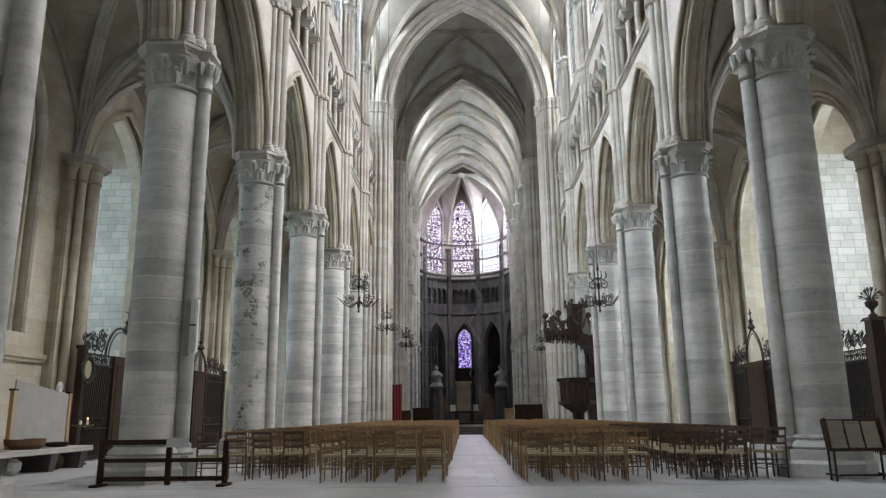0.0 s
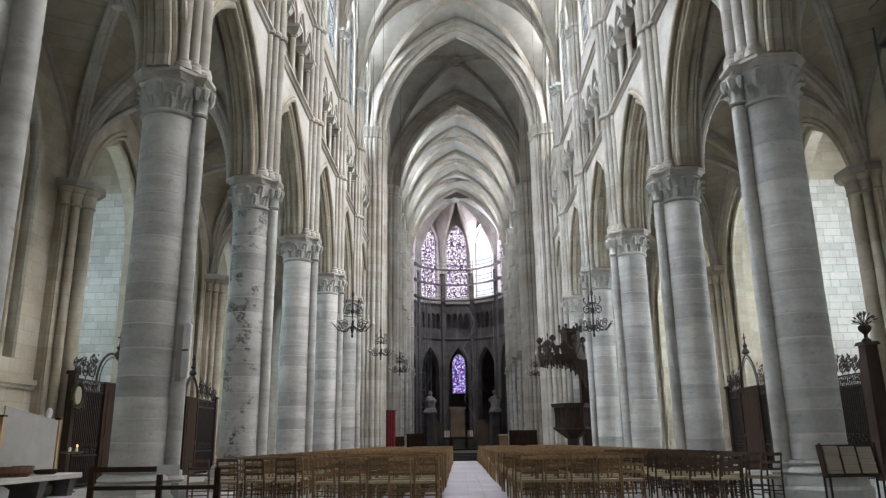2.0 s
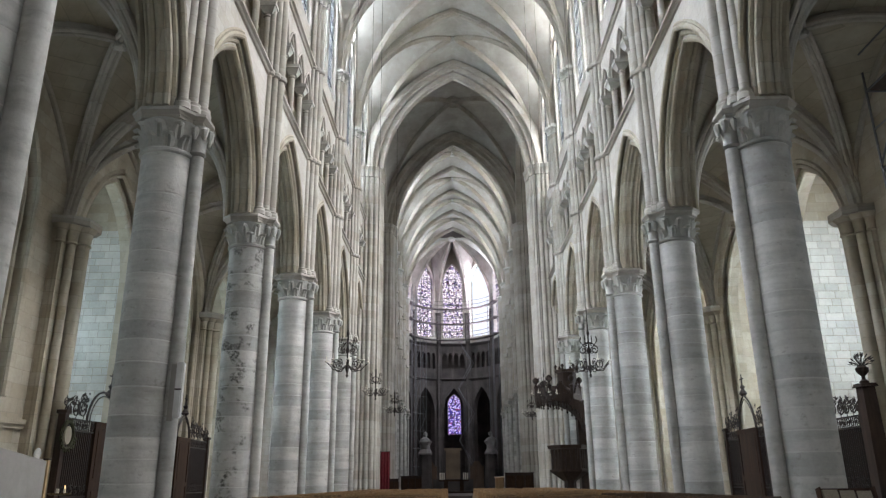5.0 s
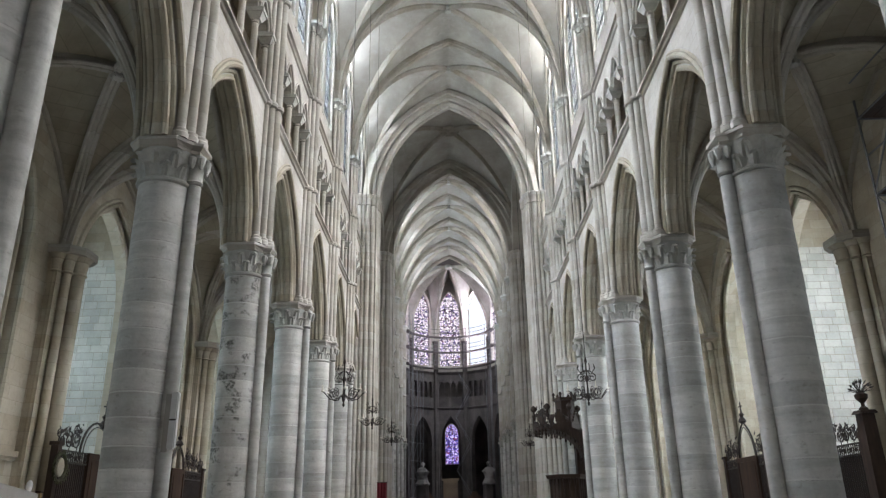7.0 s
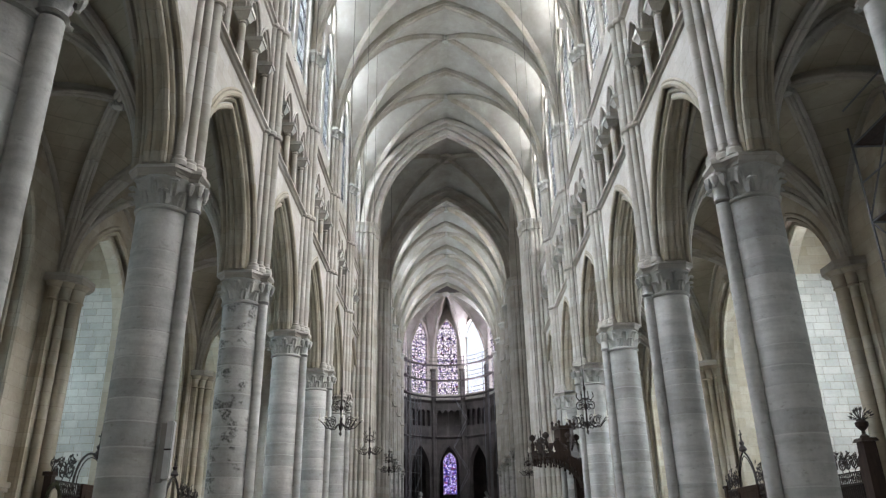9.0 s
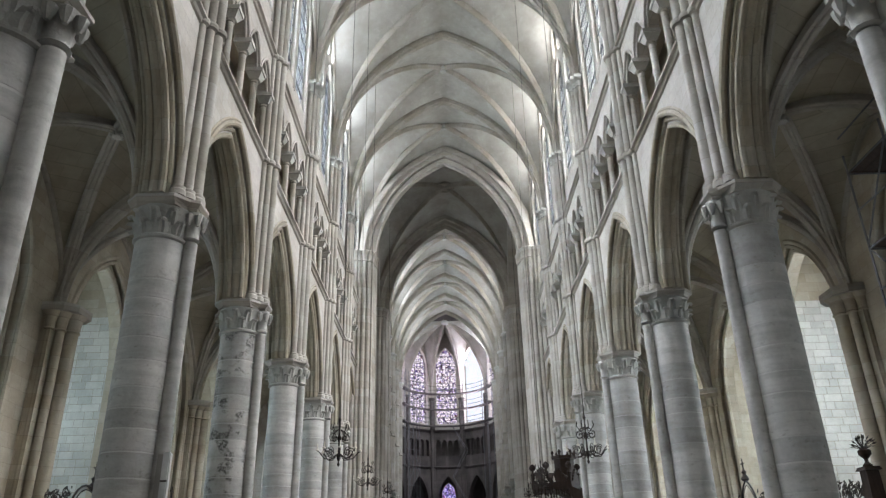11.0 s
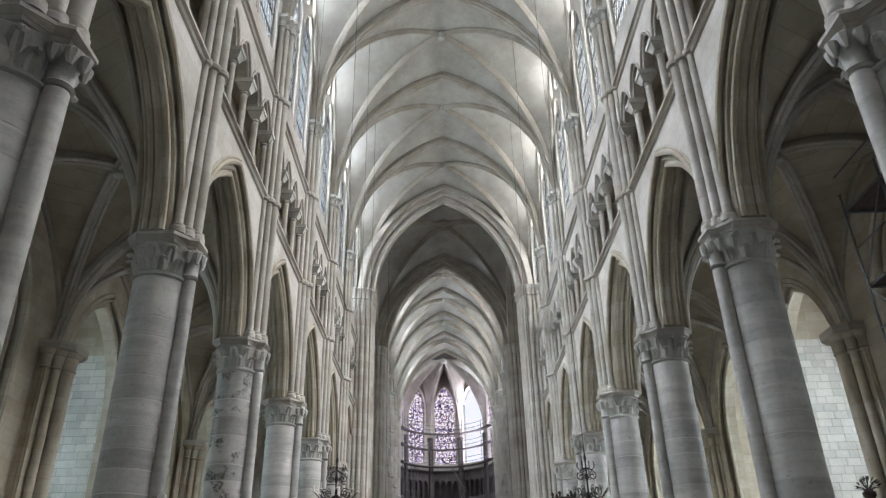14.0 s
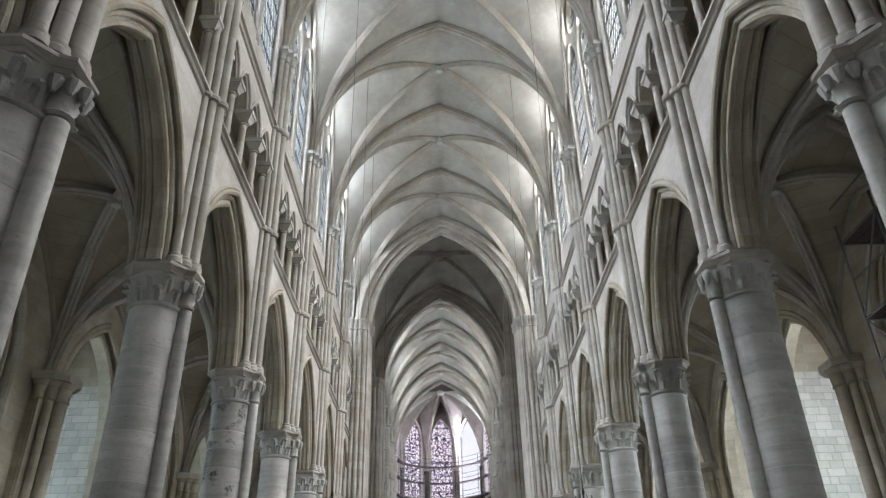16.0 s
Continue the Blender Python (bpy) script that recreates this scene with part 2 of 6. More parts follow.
FLAME.node_tree.nodes["Principled BSDF"].inputs["Emission Strength"].default_value = 8.0


def worn_stone():
    """Column stone with dark pits and scabs where the face has flaked away."""
    m = DRUM.copy()
    m.name = "pitted_limestone"
    nt = m.node_tree
    b = nt.nodes["Principled BSDF"]
    src = b.inputs["Base Color"].links[0].from_socket
    geo = nt.nodes.new("ShaderNodeNewGeometry").outputs["Position"]
    a = contrast(nt, noise_of(nt, 2.0, 3, 0.55, geo), 0.54, 0.61)
    c = contrast(nt, noise_of(nt, 14, 3, 0.6, geo), 0.35, 0.6)
    mul = nt.nodes.new("ShaderNodeMath")
    mul.operation = "MULTIPLY"
    nt.links.new(a, mul.inputs[0])
    nt.links.new(c, mul.inputs[1])
    nt.links.new(ramp_mix(nt, mul.outputs[0], src, (0.105, 0.1, 0.088)), b.inputs["Base Color"])
    return m


PITTED = worn_stone()


def glow(name, colour, strength):
    m = bpy.data.materials.new(name)
    m.use_nodes = True
    nt = m.node_tree
    em = nt.nodes.new("ShaderNodeEmission")
    em.inputs["Color"].default_value, em.inputs["Strength"].default_value = (*colour, 1), strength
    nt.links.new(em.outputs[0], nt.nodes["Material Output"].inputs[0])
    return m


# bright overcast distance outside the windows
for name, x0, x1, y0, y1, colour, power in (("backdrop_north", -34, -33.9, -20, 110, (0.68, 0.88, 1.0), 1.5), ("backdrop_south", 33.9, 34, -20, 110, (0.88, 0.95, 1.0), 1.5), ("backdrop_east", -34, 34, 112, 112.1, (1.0, 0.93, 1.0), 1.5)):
    me = bpy.data.meshes.new(name)
    vs = [(x, y, z) for z in (-1, 60) for y in (y0, y1) for x in (x0, x1)]
    me.from_pydata(vs, [], [(0, 1, 3, 2), (4, 6, 7, 5), (0, 4, 5, 1), (2, 3, 7, 6), (0, 2, 6, 4), (1, 5, 7, 3)])
    me.materials.append(glow(name, colour, power))
    tagged(new(name, me), "bright overcast sky seen beyond the windows", "sky", kind="structure")

# ---------------------------------------------------------------- mesh helpers
def part(name, bm, material, parent=None, label=""):
    """Link a bmesh as one mesh object under a thing or a part."""
    bmesh.ops.recalc_face_normals(bm, faces=bm.faces)
    me = bpy.data.meshes.new(name)
    bm.to_mesh(me)
    bm.free()
    me.materials.append(material)
    return linked(name, me, parent, label)


def linked(name, me, parent=None, label="", at=(0, 0, 0), scale=(1, 1, 1)):
    ob = new(name, me)
    ob.parent = parent
    ob.location, ob.scale = at, scale
    if label:
        tagged(ob, label)
    return ob


def shape(name, bm, material, smooth=True):
    """A mesh to be shared by several objects."""
    bmesh.ops.recalc_face_normals(bm, faces=bm.faces)
    if smooth:
        for f in bm.faces:
            f.smooth = True
        for e in bm.edges:
            e.smooth = len(e.link_faces) < 2 or e.calc_face_angle(0) < 0.5
    me = bpy.data.meshes.new(name)
    bm.to_mesh(me)
    bm.free()
    me.materials.append(material)
    return me


def empty(name, at=(0, 0, 0), parent=None):
    ob = new(name)
    ob.location, ob.parent = at, parent
    return ob


def setting(name, label, category="wall"):
    return tagged(empty(name), label, category, kind="structure")


def box(bm, x0, x1, y0, y1, z0, z1, m=None):
    vs = [bm.verts.new(Vector((x, y, z))) for z in (z0, z1) for y in (y0, y1) for x in (x0, x1)]
    if m is not None:
        for v in vs:
            v.co = m @ v.co
    for q in ((0, 1, 3, 2), (4, 6, 7, 5), (0, 4, 5, 1), (2, 3, 7, 6), (0, 2, 6, 4), (1, 5, 7, 3)):
        bm.faces.new([vs[i] for i in q])


def bar(bm, a, b, w, d=None, up=(0, 0, 1)):
    """A square bar from a to b, w wide and d deep."""
    a, b = Vector(a), Vector(b)
    t = (b - a).normalized()
    s = t.cross(Vector(up))
    s = s.normalized() if s.length > 1e-4 else Vector((1, 0, 0))
    n = s.cross(t)
    d = d or w
    ring = [[bm.verts.new(p + s * (i * w / 2) + n * (j * d / 2)) for i, j in ((-1, -1), (1, -1), (1, 1), (-1, 1))] for p in (a, b)]
    for k in range(4):
        bm.faces.new((ring[0][k], ring[0][(k + 1) % 4], ring[1][(k + 1) % 4], ring[1][k]))
    bm.faces.new(ring[0])
    bm.faces.new(ring[1])


def tube(bm, pts, r, seg=8, radii=None):
    """A round rod through the points."""
    pts = [Vector(p) for p in pts]
    rings = []
    ref = Vector((0.31, 0.17, 0.93))
    for k, p in enumerate(pts):
        t = (pts[min(k + 1, len(pts) - 1)] - pts[max(k - 1, 0)]).normalized()
        s = t.cross(ref).normalized()
        n = t.cross(s)
        rr = radii[k] if radii else r
        rings.append([bm.verts.new(p + (s * math.cos(2 * math.pi * j / seg) + n * math.sin(2 * math.pi * j / seg)) * rr) for j in range(seg)])
    for a, b in zip(rings, rings[1:]):
        for j in range(seg):
            bm.faces.new((a[j], a[(j + 1) % seg], b[(j + 1) % seg], b[j]))
    bm.faces.new(rings[0])
    bm.faces.new(rings[-1])


def lathe(bm, profile, seg=24, cx=0.0, cy=0.0, turn=0.0):
    rings = []
    for r, z in profile:
        rings.append([bm.verts.new((cx + r * math.cos(2 * math.pi * j / seg + turn), cy + r * math.sin(2 * math.pi * j / seg + turn), z)) for j in range(seg)])
    for a, b in zip(rings, rings[1:]):
        for j in range(seg):
            bm.faces.new((a[j], a[(j + 1) % seg], b[(j + 1) % seg], b[j]))
    bm.faces.new(rings[0])
    bm.faces.new(rings[-1])


def prism(bm, outline, z0, z1, top=None):
    a = [bm.verts.new((x, y, z0)) for x, y in outline]
    b = [bm.verts.new((x, y, z1)) for x, y in (top or outline)]
    n = len(a)
    for k in range(n):
        bm.faces.new((a[k], a[(k + 1) % n], b[(k + 1) % n], b[k]))
    bm.faces.new(a)
    bm.faces.new(b)


def arch(u, w, h):
    """Height of a pointed arch of half width w and rise h at u from its middle."""
    r = (w * w + h * h) / (2 * w)
    return math.sqrt(max(0.0, r * r - (min(abs(u), w) + r - w) ** 2))


def spread(w, n):
    """Sample places across an arch, denser at the springing."""
    return [w * math.sin(math.pi / 2 * (2 * k / n - 1)) for k in range(n + 1)]


def lancet(uc, w, sill, spring, h, n=14):
    return (uc - w, uc + w, lambda u: sill, lambda u: spring + arch(u - uc, w, h), [uc + v for v in spread(w, n)])


def oculus(uc, r, zc, n=16):
    return (uc - r, uc + r, lambda u: zc - math.sqrt(max(0, r * r - (u - uc) ** 2)), lambda u: zc + math.sqrt(max(0, r * r - (u - uc) ** 2)), [uc + v for v in spread(r, n)])


def pierced(bm, m, u0, u1, z0, z1, d0, d1, openings):
    """A wall from u0 to u1 and z0 to z1, from depth d0 to d1, with openings through it; m maps (u, d, z) to the place. z1 may be a function."""
    top = z1 if callable(z1) else (lambda u: z1)
    us = sorted({round(v, 5) for v in [u0, u1] + [p for o in openings for p in o[4]] if u0 - 1e-6 <= v <= u1 + 1e-6})
    if callable(z1):
        us = sorted(set(us) | {round(u0 + (u1 - u0) * k / 24, 5) for k in range(25)})
    for a, b in zip(us, us[1:]):
        if b - a < 1e-4:
            continue
        mid = (a + b) / 2
        act = sorted([o for o in openings if o[0] < mid < o[1]], key=lambda o: o[2](mid))
        lows = [(z0, z0)] + [(o[3](a), o[3](b)) for o in act]
        highs = [(o[2](a), o[2](b)) for o in act] + [(top(a), top(b))]
        for (la, lb), (ha, hb) in zip(lows, highs):
            if ha - la < 1e-4 and hb - lb < 1e-4:
                continue
            vs = [bm.verts.new(m(u, d, z)) for d in (d0, d1) for u, z in ((a, la), (b, lb), (b, max(hb, lb)), (a, max(ha, la)))]
            for q in ((0, 1, 2, 3), (7, 6, 5, 4), (0, 4, 5, 1), (3, 2, 6, 7), (0, 3, 7, 4), (1, 5, 6, 2)):
                bm.faces.new([vs[i] for i in q])


def moulding(bm, pts, normal, outline):
    """Sweep an outline (along normal, outwards) along a curve lying in the plane across normal."""
    nrm = Vector(normal)
    pts = [Vector(p) for p in pts]
    rings = []
    c = len(pts) // 2
    sign = 1 if nrm.cross(pts[c + 1] - pts[c - 1]).z > 0 else -1
    for k, p in enumerate(pts):
        t = (pts[min(k + 1, len(pts) - 1)] - pts[max(k - 1, 0)]).normalized()
        out = nrm.cross(t) * sign
        rings.append([bm.verts.new(p + nrm * a + out * b) for a, b in outline])
    n = len(outline)
    for a, b in zip(rings, rings[1:]):
        for j in range(n):
            bm.faces.new((a[j], a[(j + 1) % n], b[(j + 1) % n], b[j]))
    bm.faces.new(rings[0])
    bm.faces.new(rings[-1])


def roll(r, n=8, ca=0.0, cb=0.0):
    return [(ca + r * math.cos(2 * math.pi * k / n), cb + r * math.sin(2 * math.pi * k / n)) for k in range(n)]


def arc_points(w, h, n=24):
    return [(u, arch(u, w, h)) for u in spread(w, n)]


RIB = [(-0.17, 0.25), (-0.17, 0.02), (-0.11, -0.05), (-0.08, -0.16), (0, -0.21), (0.08, -0.16), (0.11, -0.05), (0.17, 0.02), (0.17, 0.25)]
DIAG = [(a * 0.72, b * 0.8) for a, b in RIB]


# ---------------------------------------------------------------- high vaults
def vault_meshes(w, hb, zs, zc, n=20, thick=0.3, stilt=1.0, skin=None, rib_skin=None):
    """Web, ribs and boss of one four-part vault over a bay 2w across and 2hb long, middle at the origin."""
    h = zc - zs

    def dip(b):
        """How far the narrow wall arch lies below the diagonal at the same place along the bay."""
        return stilt * (1.2 * (1 - b ** 6) + 2.8 * b * b * (1 - b ** 3))

    def groin(k):
        """Rise of the rounder diagonal rib at the share k of its way from boss to springing."""
        return 0.5 * arch(k * w, w, h) + 0.5 * (h + 0.042 * h) * math.sqrt(max(0.0, 1 - k * k))

    def web_at(u, v):
        a, b = abs(u) / w, abs(v) / hb
        if a > b:
            return zs + groin(b) + 0.14 - dip(b) * ((a - b) / (1.0001 - b)) ** 1.4
        f = (b - a) / (1.0001 - a)
        return zs + groin(a) * (1 - f) + arch(u, w, h) * f + 0.14

    bm = bmesh.new()
    grid = {}
    us = [-w + 2 * w * i / (2 * n) for i in range(2 * n + 1)]
    vs = [-hb + 2 * hb * i / (2 * n) for i in range(2 * n + 1)]
    for layer, up in ((0, 0.0), (1, thick)):
        for i, u in enumerate(us):
            for j, v in enumerate(vs):
                grid[layer, i, j] = bm.verts.new((u, v, web_at(u, v) + up))
        for i in range(2 * n):
            for j in range(2 * n):
                q = [grid[layer, i, j], grid[layer, i + 1, j], grid[layer, i + 1, j + 1], grid[layer, i, j + 1]]
                bm.faces.new(q if layer else q[::-1])
    for f in bm.faces:
        f.smooth = True
    web = bpy.data.meshes.new("web")
    bm.to_mesh(web)
    bm.free()
    web.materials.append(skin or WEB)
    diag = []
    length = math.hypot(w, hb)
    for sgn in (1, -1):
        bm = bmesh.new()
        d = Vector((w, sgn * hb, 0)) / length
        pts = [d * (u / w * length) + Vector((0, 0, zs + groin(abs(u) / w))) for u in spread(w, 36)]
        moulding(bm, pts, Vector((0, 0, 1)).cross(d), DIAG)
        if rib_skin:
            for q in (-1, 1):
                moulding(bm, pts, Vector((0, 0, 1)).cross(d), roll(0.07, 7, q * 0.12, -0.03))
        diag.append(shape("diagonal_rib", bm, rib_skin or RIBS))
    bm = bmesh.new()
    moulding(bm, [(u, 0, zs + z) for u, z in arc_points(w, h, 36)], (0, 1, 0), [(a * 1.5, b * 1.15) for a, b in RIB])
    for s in (-1, 1):
        moulding(bm, [(u, 0, zs + z) for u, z in arc_points(w, h, 36)], (0, 1, 0), roll(0.075, 7, s * 0.2, -0.06))
    trans = shape("transverse_rib", bm, rib_skin or RIBS)
    bm = bmesh.new()
    for s in (-1, 1):
        moulding(bm, [(s * (w - 0.02), u / w * hb, max(zs, zs + groin(abs(u) / w) - dip(abs(u) / w) + 0.08)) for u in spread(w, 30)], (1, 0, 0), roll(0.1, 8))
    wall = shape("wall_rib", bm, RIBS)
    bm = bmesh.new()
    zb = zs + groin(0)
    lathe(bm, [(0.06, zb - 0.3), (0.13, zb - 0.29), (0.17, zb - 0.22), (0.15, zb - 0.14), (0.22, zb - 0.06), (0.2, zb + 0.1)], 14)
    for k in range(7):
        a = 2 * math.pi * k / 7
        lathe(bm, [(0.015, zb - 0.31), (0.05, zb - 0.28), (0.05, zb - 0.2), (0.015, zb - 0.16)], 6, 0.15 * math.cos(a), 0.15 * math.sin(a))
    boss = shape("boss", bm, CARVED)
    return web, diag, trans, wall, boss


def hang_vault(meshes, name, at, label, scale=(1, 1, 1), first_rib=None, boss=True):
    web, diag, trans, wall, bss = meshes
    v = tagged(empty(name, at), label, "vault", kind="structure")
    linked("web", web, v, scale=scale)
    for d in diag:
        linked("diagonal_rib", d, v, scale=scale)
    linked("wall_rib", wall, v, scale=scale)
    if boss:
        linked("boss", bss, v)
    if first_rib is not None:
        linked("transverse_rib", trans, v, at=(0, first_rib, 0), scale=(scale[0], 1, 1))
    return v


HIGH = vault_meshes(5.95, BAY / 2, SPRING, CROWN)
for k in range(-3, 5):
    hang_vault(HIGH, "nave_vault", (0, FIRST + BAY * (k + 0.5), 0), "plastered four-part rib vault of the high nave", first_rib=-BAY / 2)
CHOIR_MID = [CROSS_E + 0.6 + CHOIR_BAY * (k + 0.5) for k in range(4)]
for yc in CHOIR_MID:
    hang_vault(HIGH, "choir_vault", (CHOIR_X, yc, 0), "pale four-part rib vault over the choir", (0.92, CHOIR_BAY / BAY, 1), first_rib=CHOIR_BAY / 2)
CROSSING = vault_meshes(5.9, (CROSS_E - CROSS_W) / 2, SPRING, CROWN + 0.1)
hang_vault(CROSSING, "crossing_vault", (0.0, (CROSS_W + CROSS_E) / 2, 0), "shaded rib vault over the crossing", boss=False)
for s in (-1, 1):
    hang_vault(CROSSING, "transept_vault", (s * 11.9 - 0.25, (CROSS_W + CROSS_E) / 2, 0), "rib vault over the transept arm")

# round hatch ring at the top of the crossing
bm = bmesh.new()
lathe(bm, [(0.8, CROWN + 0.5), (0.8, CROWN + 0.2), (0.7, CROWN + 0.15), (0.64, CROWN + 0.22), (0.64, CROWN + 0.5)], 24, 0.0, (CROSS_W + CROSS_E) / 2)
part("hatch_ring", bm, RIBS, None)
bm = bmesh.new()
lathe(bm, [(0.02, CROWN + 0.26), (0.66, CROWN + 0.26), (0.66, CROWN + 0.36), (0.02, CROWN + 0.36)], 24, 0.0, (CROSS_W + CROSS_E) / 2)
part("hatch_cover", bm, RIBS, bpy.data.objects["hatch_ring"])
tagged(bpy.data.objects["hatch_ring"], "dark stone ring round the bell hatch in the crossing vault", "hatch", kind="structure")


def crossing_arch(name, y, w, xc, apex):
    """A heavy arch of three orders between two crossing piers."""
    a = tagged(empty(name), "heavy moulded stone arch of the crossing", "arch", kind="structure")
    h = apex - SPRING
    for half, dw in ((0.75, 0.75), (0.5, 0.42), (0.28, 0.0)):
        bm = bmesh.new()
        pts = [(xc + u, y, SPRING + z) for u, z in arc_points(w + dw, h + dw, 40)]
        moulding(bm, pts, (0, 1, 0), [(-half, 0.3), (-half, 0.06), (-half + 0.07, -0.02), (half - 0.07, -0.02), (half, 0.06), (half, 0.3)])
        for s in (-1, 1):
            moulding(bm, pts, (0, 1, 0), roll(0.11, 8, s * (half - 0.09), 0.0))
        linked("arch_order", shape("arch_order", bm, MOULD), a)
    bm = bmesh.new()
    hw = w + 0.9
    pierced(bm, lambda u, d, z: Vector((xc + u, y - 0.45 + d, z)), -hw, hw, SPRING, HI, 0.0, 0.9, [lancet(0, hw - 0.02, SPRING - 1, SPRING, h + 0.85, 40)])
    part("arch_wall", bm, STONE, a)


crossing_arch("crossing_arch_west", CROSS_W, 4.93, 0.0, 28.85)
crossing_arch("crossing_arch_east", CROSS_E, 4.86, -0.02, 29.0)
for s in (-1, 1):
    bm = bmesh.new()
    pts = [(-0.25 + s * 5.95, (CROSS_W + CROSS_E) / 2 + u, SPRING + z) for u, z in arc_points(4.7, 7.4, 36)]
    moulding(bm, pts, (1, 0, 0), [(-0.6, 0.7), (-0.6, 0.0), (0.6, 0.0), (0.6, 0.7)])
    ob = part("crossing_arch_side", bm, MOULD, None)
    tagged(ob, "heavy stone arch into the transept arm", "arch", kind="structure")


# ---------------------------------------------------------------- columns
DRUM_H = [0.41, 0.47, 0.38, 0.52, 0.43]
PLINTH_TOP = 0.62


def drum_mesh(r, h, material, seg=40):
    bm = bmesh.new()
    e, gap = 0.009, 0.009
    lathe(bm, [(r - e, gap), (r, e + gap), (r, h - e - gap), (r - e, h - gap)], seg)
    return shape("drum", bm, material)


DRUMS = [drum_mesh(0.53, h, DRUM) for h in DRUM_H]
WORN = [drum_mesh(0.53, h, PITTED) for h in DRUM_H]
SHAFT_X = 0.62        # engaged shaft in front of the drum, towards the nave


VAULT_SHAFTS = ((-0.6, 0.0, 0.145), (-0.5, -0.25, 0.115), (-0.5, 0.25, 0.115), (-0.37, -0.46, 0.105), (-0.37, 0.46, 0.105))


def column_meshes():
    out = {}
    bm = bmesh.new()
    oct_ = lambda r: [(r * math.cos(math.pi / 8 + math.pi / 4 * k) / math.cos(math.pi / 8), r * math.sin(math.pi / 8 + math.pi / 4 * k) / math.cos(math.pi / 8)) for k in range(8)]
    prism(bm, oct_(0.79), 0.0, 0.24)
    prism(bm, oct_(0.79), 0.24, 0.30, oct_(0.74))
    prism(bm, oct_(0.73), 0.30, PLINTH_TOP - 0.14)
    out["plinth"] = shape("plinth", bm, DRUM, False)
    bm = bmesh.new()
    lathe(bm, [(0.6, PLINTH_TOP - 0.14), (0.68, PLINTH_TOP - 0.13), (0.71, PLINTH_TOP - 0.09), (0.68, PLINTH_TOP - 0.04), (0.64, PLINTH_TOP - 0.01), (0.6, PLINTH_TOP + 0.03), (0.64, PLINTH_TOP + 0.07), (0.6, PLINTH_TOP + 0.11), (0.535, PLINTH_TOP + 0.12)], 36)
    out["base"] = shape("base", bm, DRUM)
    bm = bmesh.new()
    prism(bm, [(-0.26, -0.26), (0.26, -0.26), (0.26, 0.26), (-0.26, 0.26)], 0.0, PLINTH_TOP - 0.14)
    lathe(bm, [(0.22, PLINTH_TOP - 0.14), (0.25, PLINTH_TOP - 0.09), (0.2, PLINTH_TOP - 0.02), (0.2, PLINTH_TOP + 0.06), (0.15, PLINTH_TOP + 0.1)], 16)
    out["shaft_base"] = shape("shaft_base", bm, DRUM)
    bm = bmesh.new()
    z0, z1 = PLINTH_TOP + 0.08, CAP - 0.92
    lathe(bm, [(0.15, z0), (0.15, z1)], 16)
    out["shaft"] = shape("engaged_shaft", bm, DRUM)
    bm = bmesh.new()
    lathe(bm, [(0.526, z0 + 0.05), (0.526, CAP - 0.98)], 40)
    out["mortar"] = shape("mortar_joints", bm, MORTAR)
    # bell of the capital with two rows of curled leaves
    bm = bmesh.new()
    b0 = CAP - 0.98
    lathe(bm, [(0.52, b0), (0.58, b0 + 0.03), (0.59, b0 + 0.07), (0.55, b0 + 0.1), (0.53, b0 + 0.12), (0.54, b0 + 0.34), (0.56, b0 + 0.5), (0.61, b0 + 0.66), (0.63, b0 + 0.75)], 32)
    lathe(bm, [(0.15, b0 + 0.1), (0.19, b0 + 0.14), (0.16, b0 + 0.2), (0.17, b0 + 0.42), (0.22, b0 + 0.68), (0.22, b0 + 0.75)], 14, -SHAFT_X, 0)
    for row, (zb, hh, rr, count, off) in enumerate(((b0 + 0.12, 0.29, 0.53, 10, 0.0), (b0 + 0.31, 0.36, 0.53, 10, 0.5))):
        for k in range(count):
            a = 2 * math.pi * (k + off) / count
            if abs(math.cos(a) + 1) < 0.12:
                continue
            c, s_ = math.cos(a), math.sin(a)
            tx, ty = -s_, c
            prof = [(0.0, 0.0, 0.13), (0.02, hh * 0.4, 0.15), (0.07, hh * 0.75, 0.12), (0.16, hh * 0.95, 0.1), (0.2, hh * 0.86, 0.07), (0.17, hh * 0.74, 0.04)]
            prev = None
            for dr, dz, wd in prof:
                ring = [bm.verts.new((c * (rr + dr + q) + tx * p * wd, s_ * (rr + dr + q) + ty * p * wd, zb + dz)) for p, q in ((-1, -0.03), (-0.4, 0.035), (0, 0.0), (0.4, 0.035), (1, -0.03))]
                if prev:
                    for j in range(4):
                        bm.faces.new((prev[j], prev[j + 1], ring[j + 1], ring[j]))
                prev = ring
            lathe(bm, [(0.01, zb + hh * 0.72), (0.055, zb + hh * 0.8), (0.06, zb + hh * 0.92), (0.01, zb + hh)], 6, c * (rr + 0.17), s_ * (rr + 0.17))
    for k in range(5):
        a = math.pi * (0.5 + k / 4)
        zb = b0 + 0.4
        bx, by = -SHAFT_X + 0.24 * math.cos(a), 0.24 * math.sin(a)
        lathe(bm, [(0.03, zb), (0.08, zb + 0.14), (0.09, zb + 0.24), (0.03, zb + 0.3)], 7, bx, by)
    out["capital"] = shape("capital", bm, CARVED)
    bm = bmesh.new()
    outl = lambda g: [(-0.81 - g, -0.26 - g), (-0.62 - g, -0.34 - g), (-0.4, -0.66 - g), (0.4, -0.66 - g), (0.66 + g, -0.4), (0.66 + g, 0.4), (0.4, 0.66 + g), (-0.4, 0.66 + g), (-0.62 - g, 0.34 + g), (-0.81 - g, 0.26 + g)]
    prism(bm, outl(-0.07), CAP - 0.24, CAP - 0.17, outl(-0.05))
    prism(bm, outl(-0.04), CAP - 0.168, CAP - 0.1, outl(0.03))
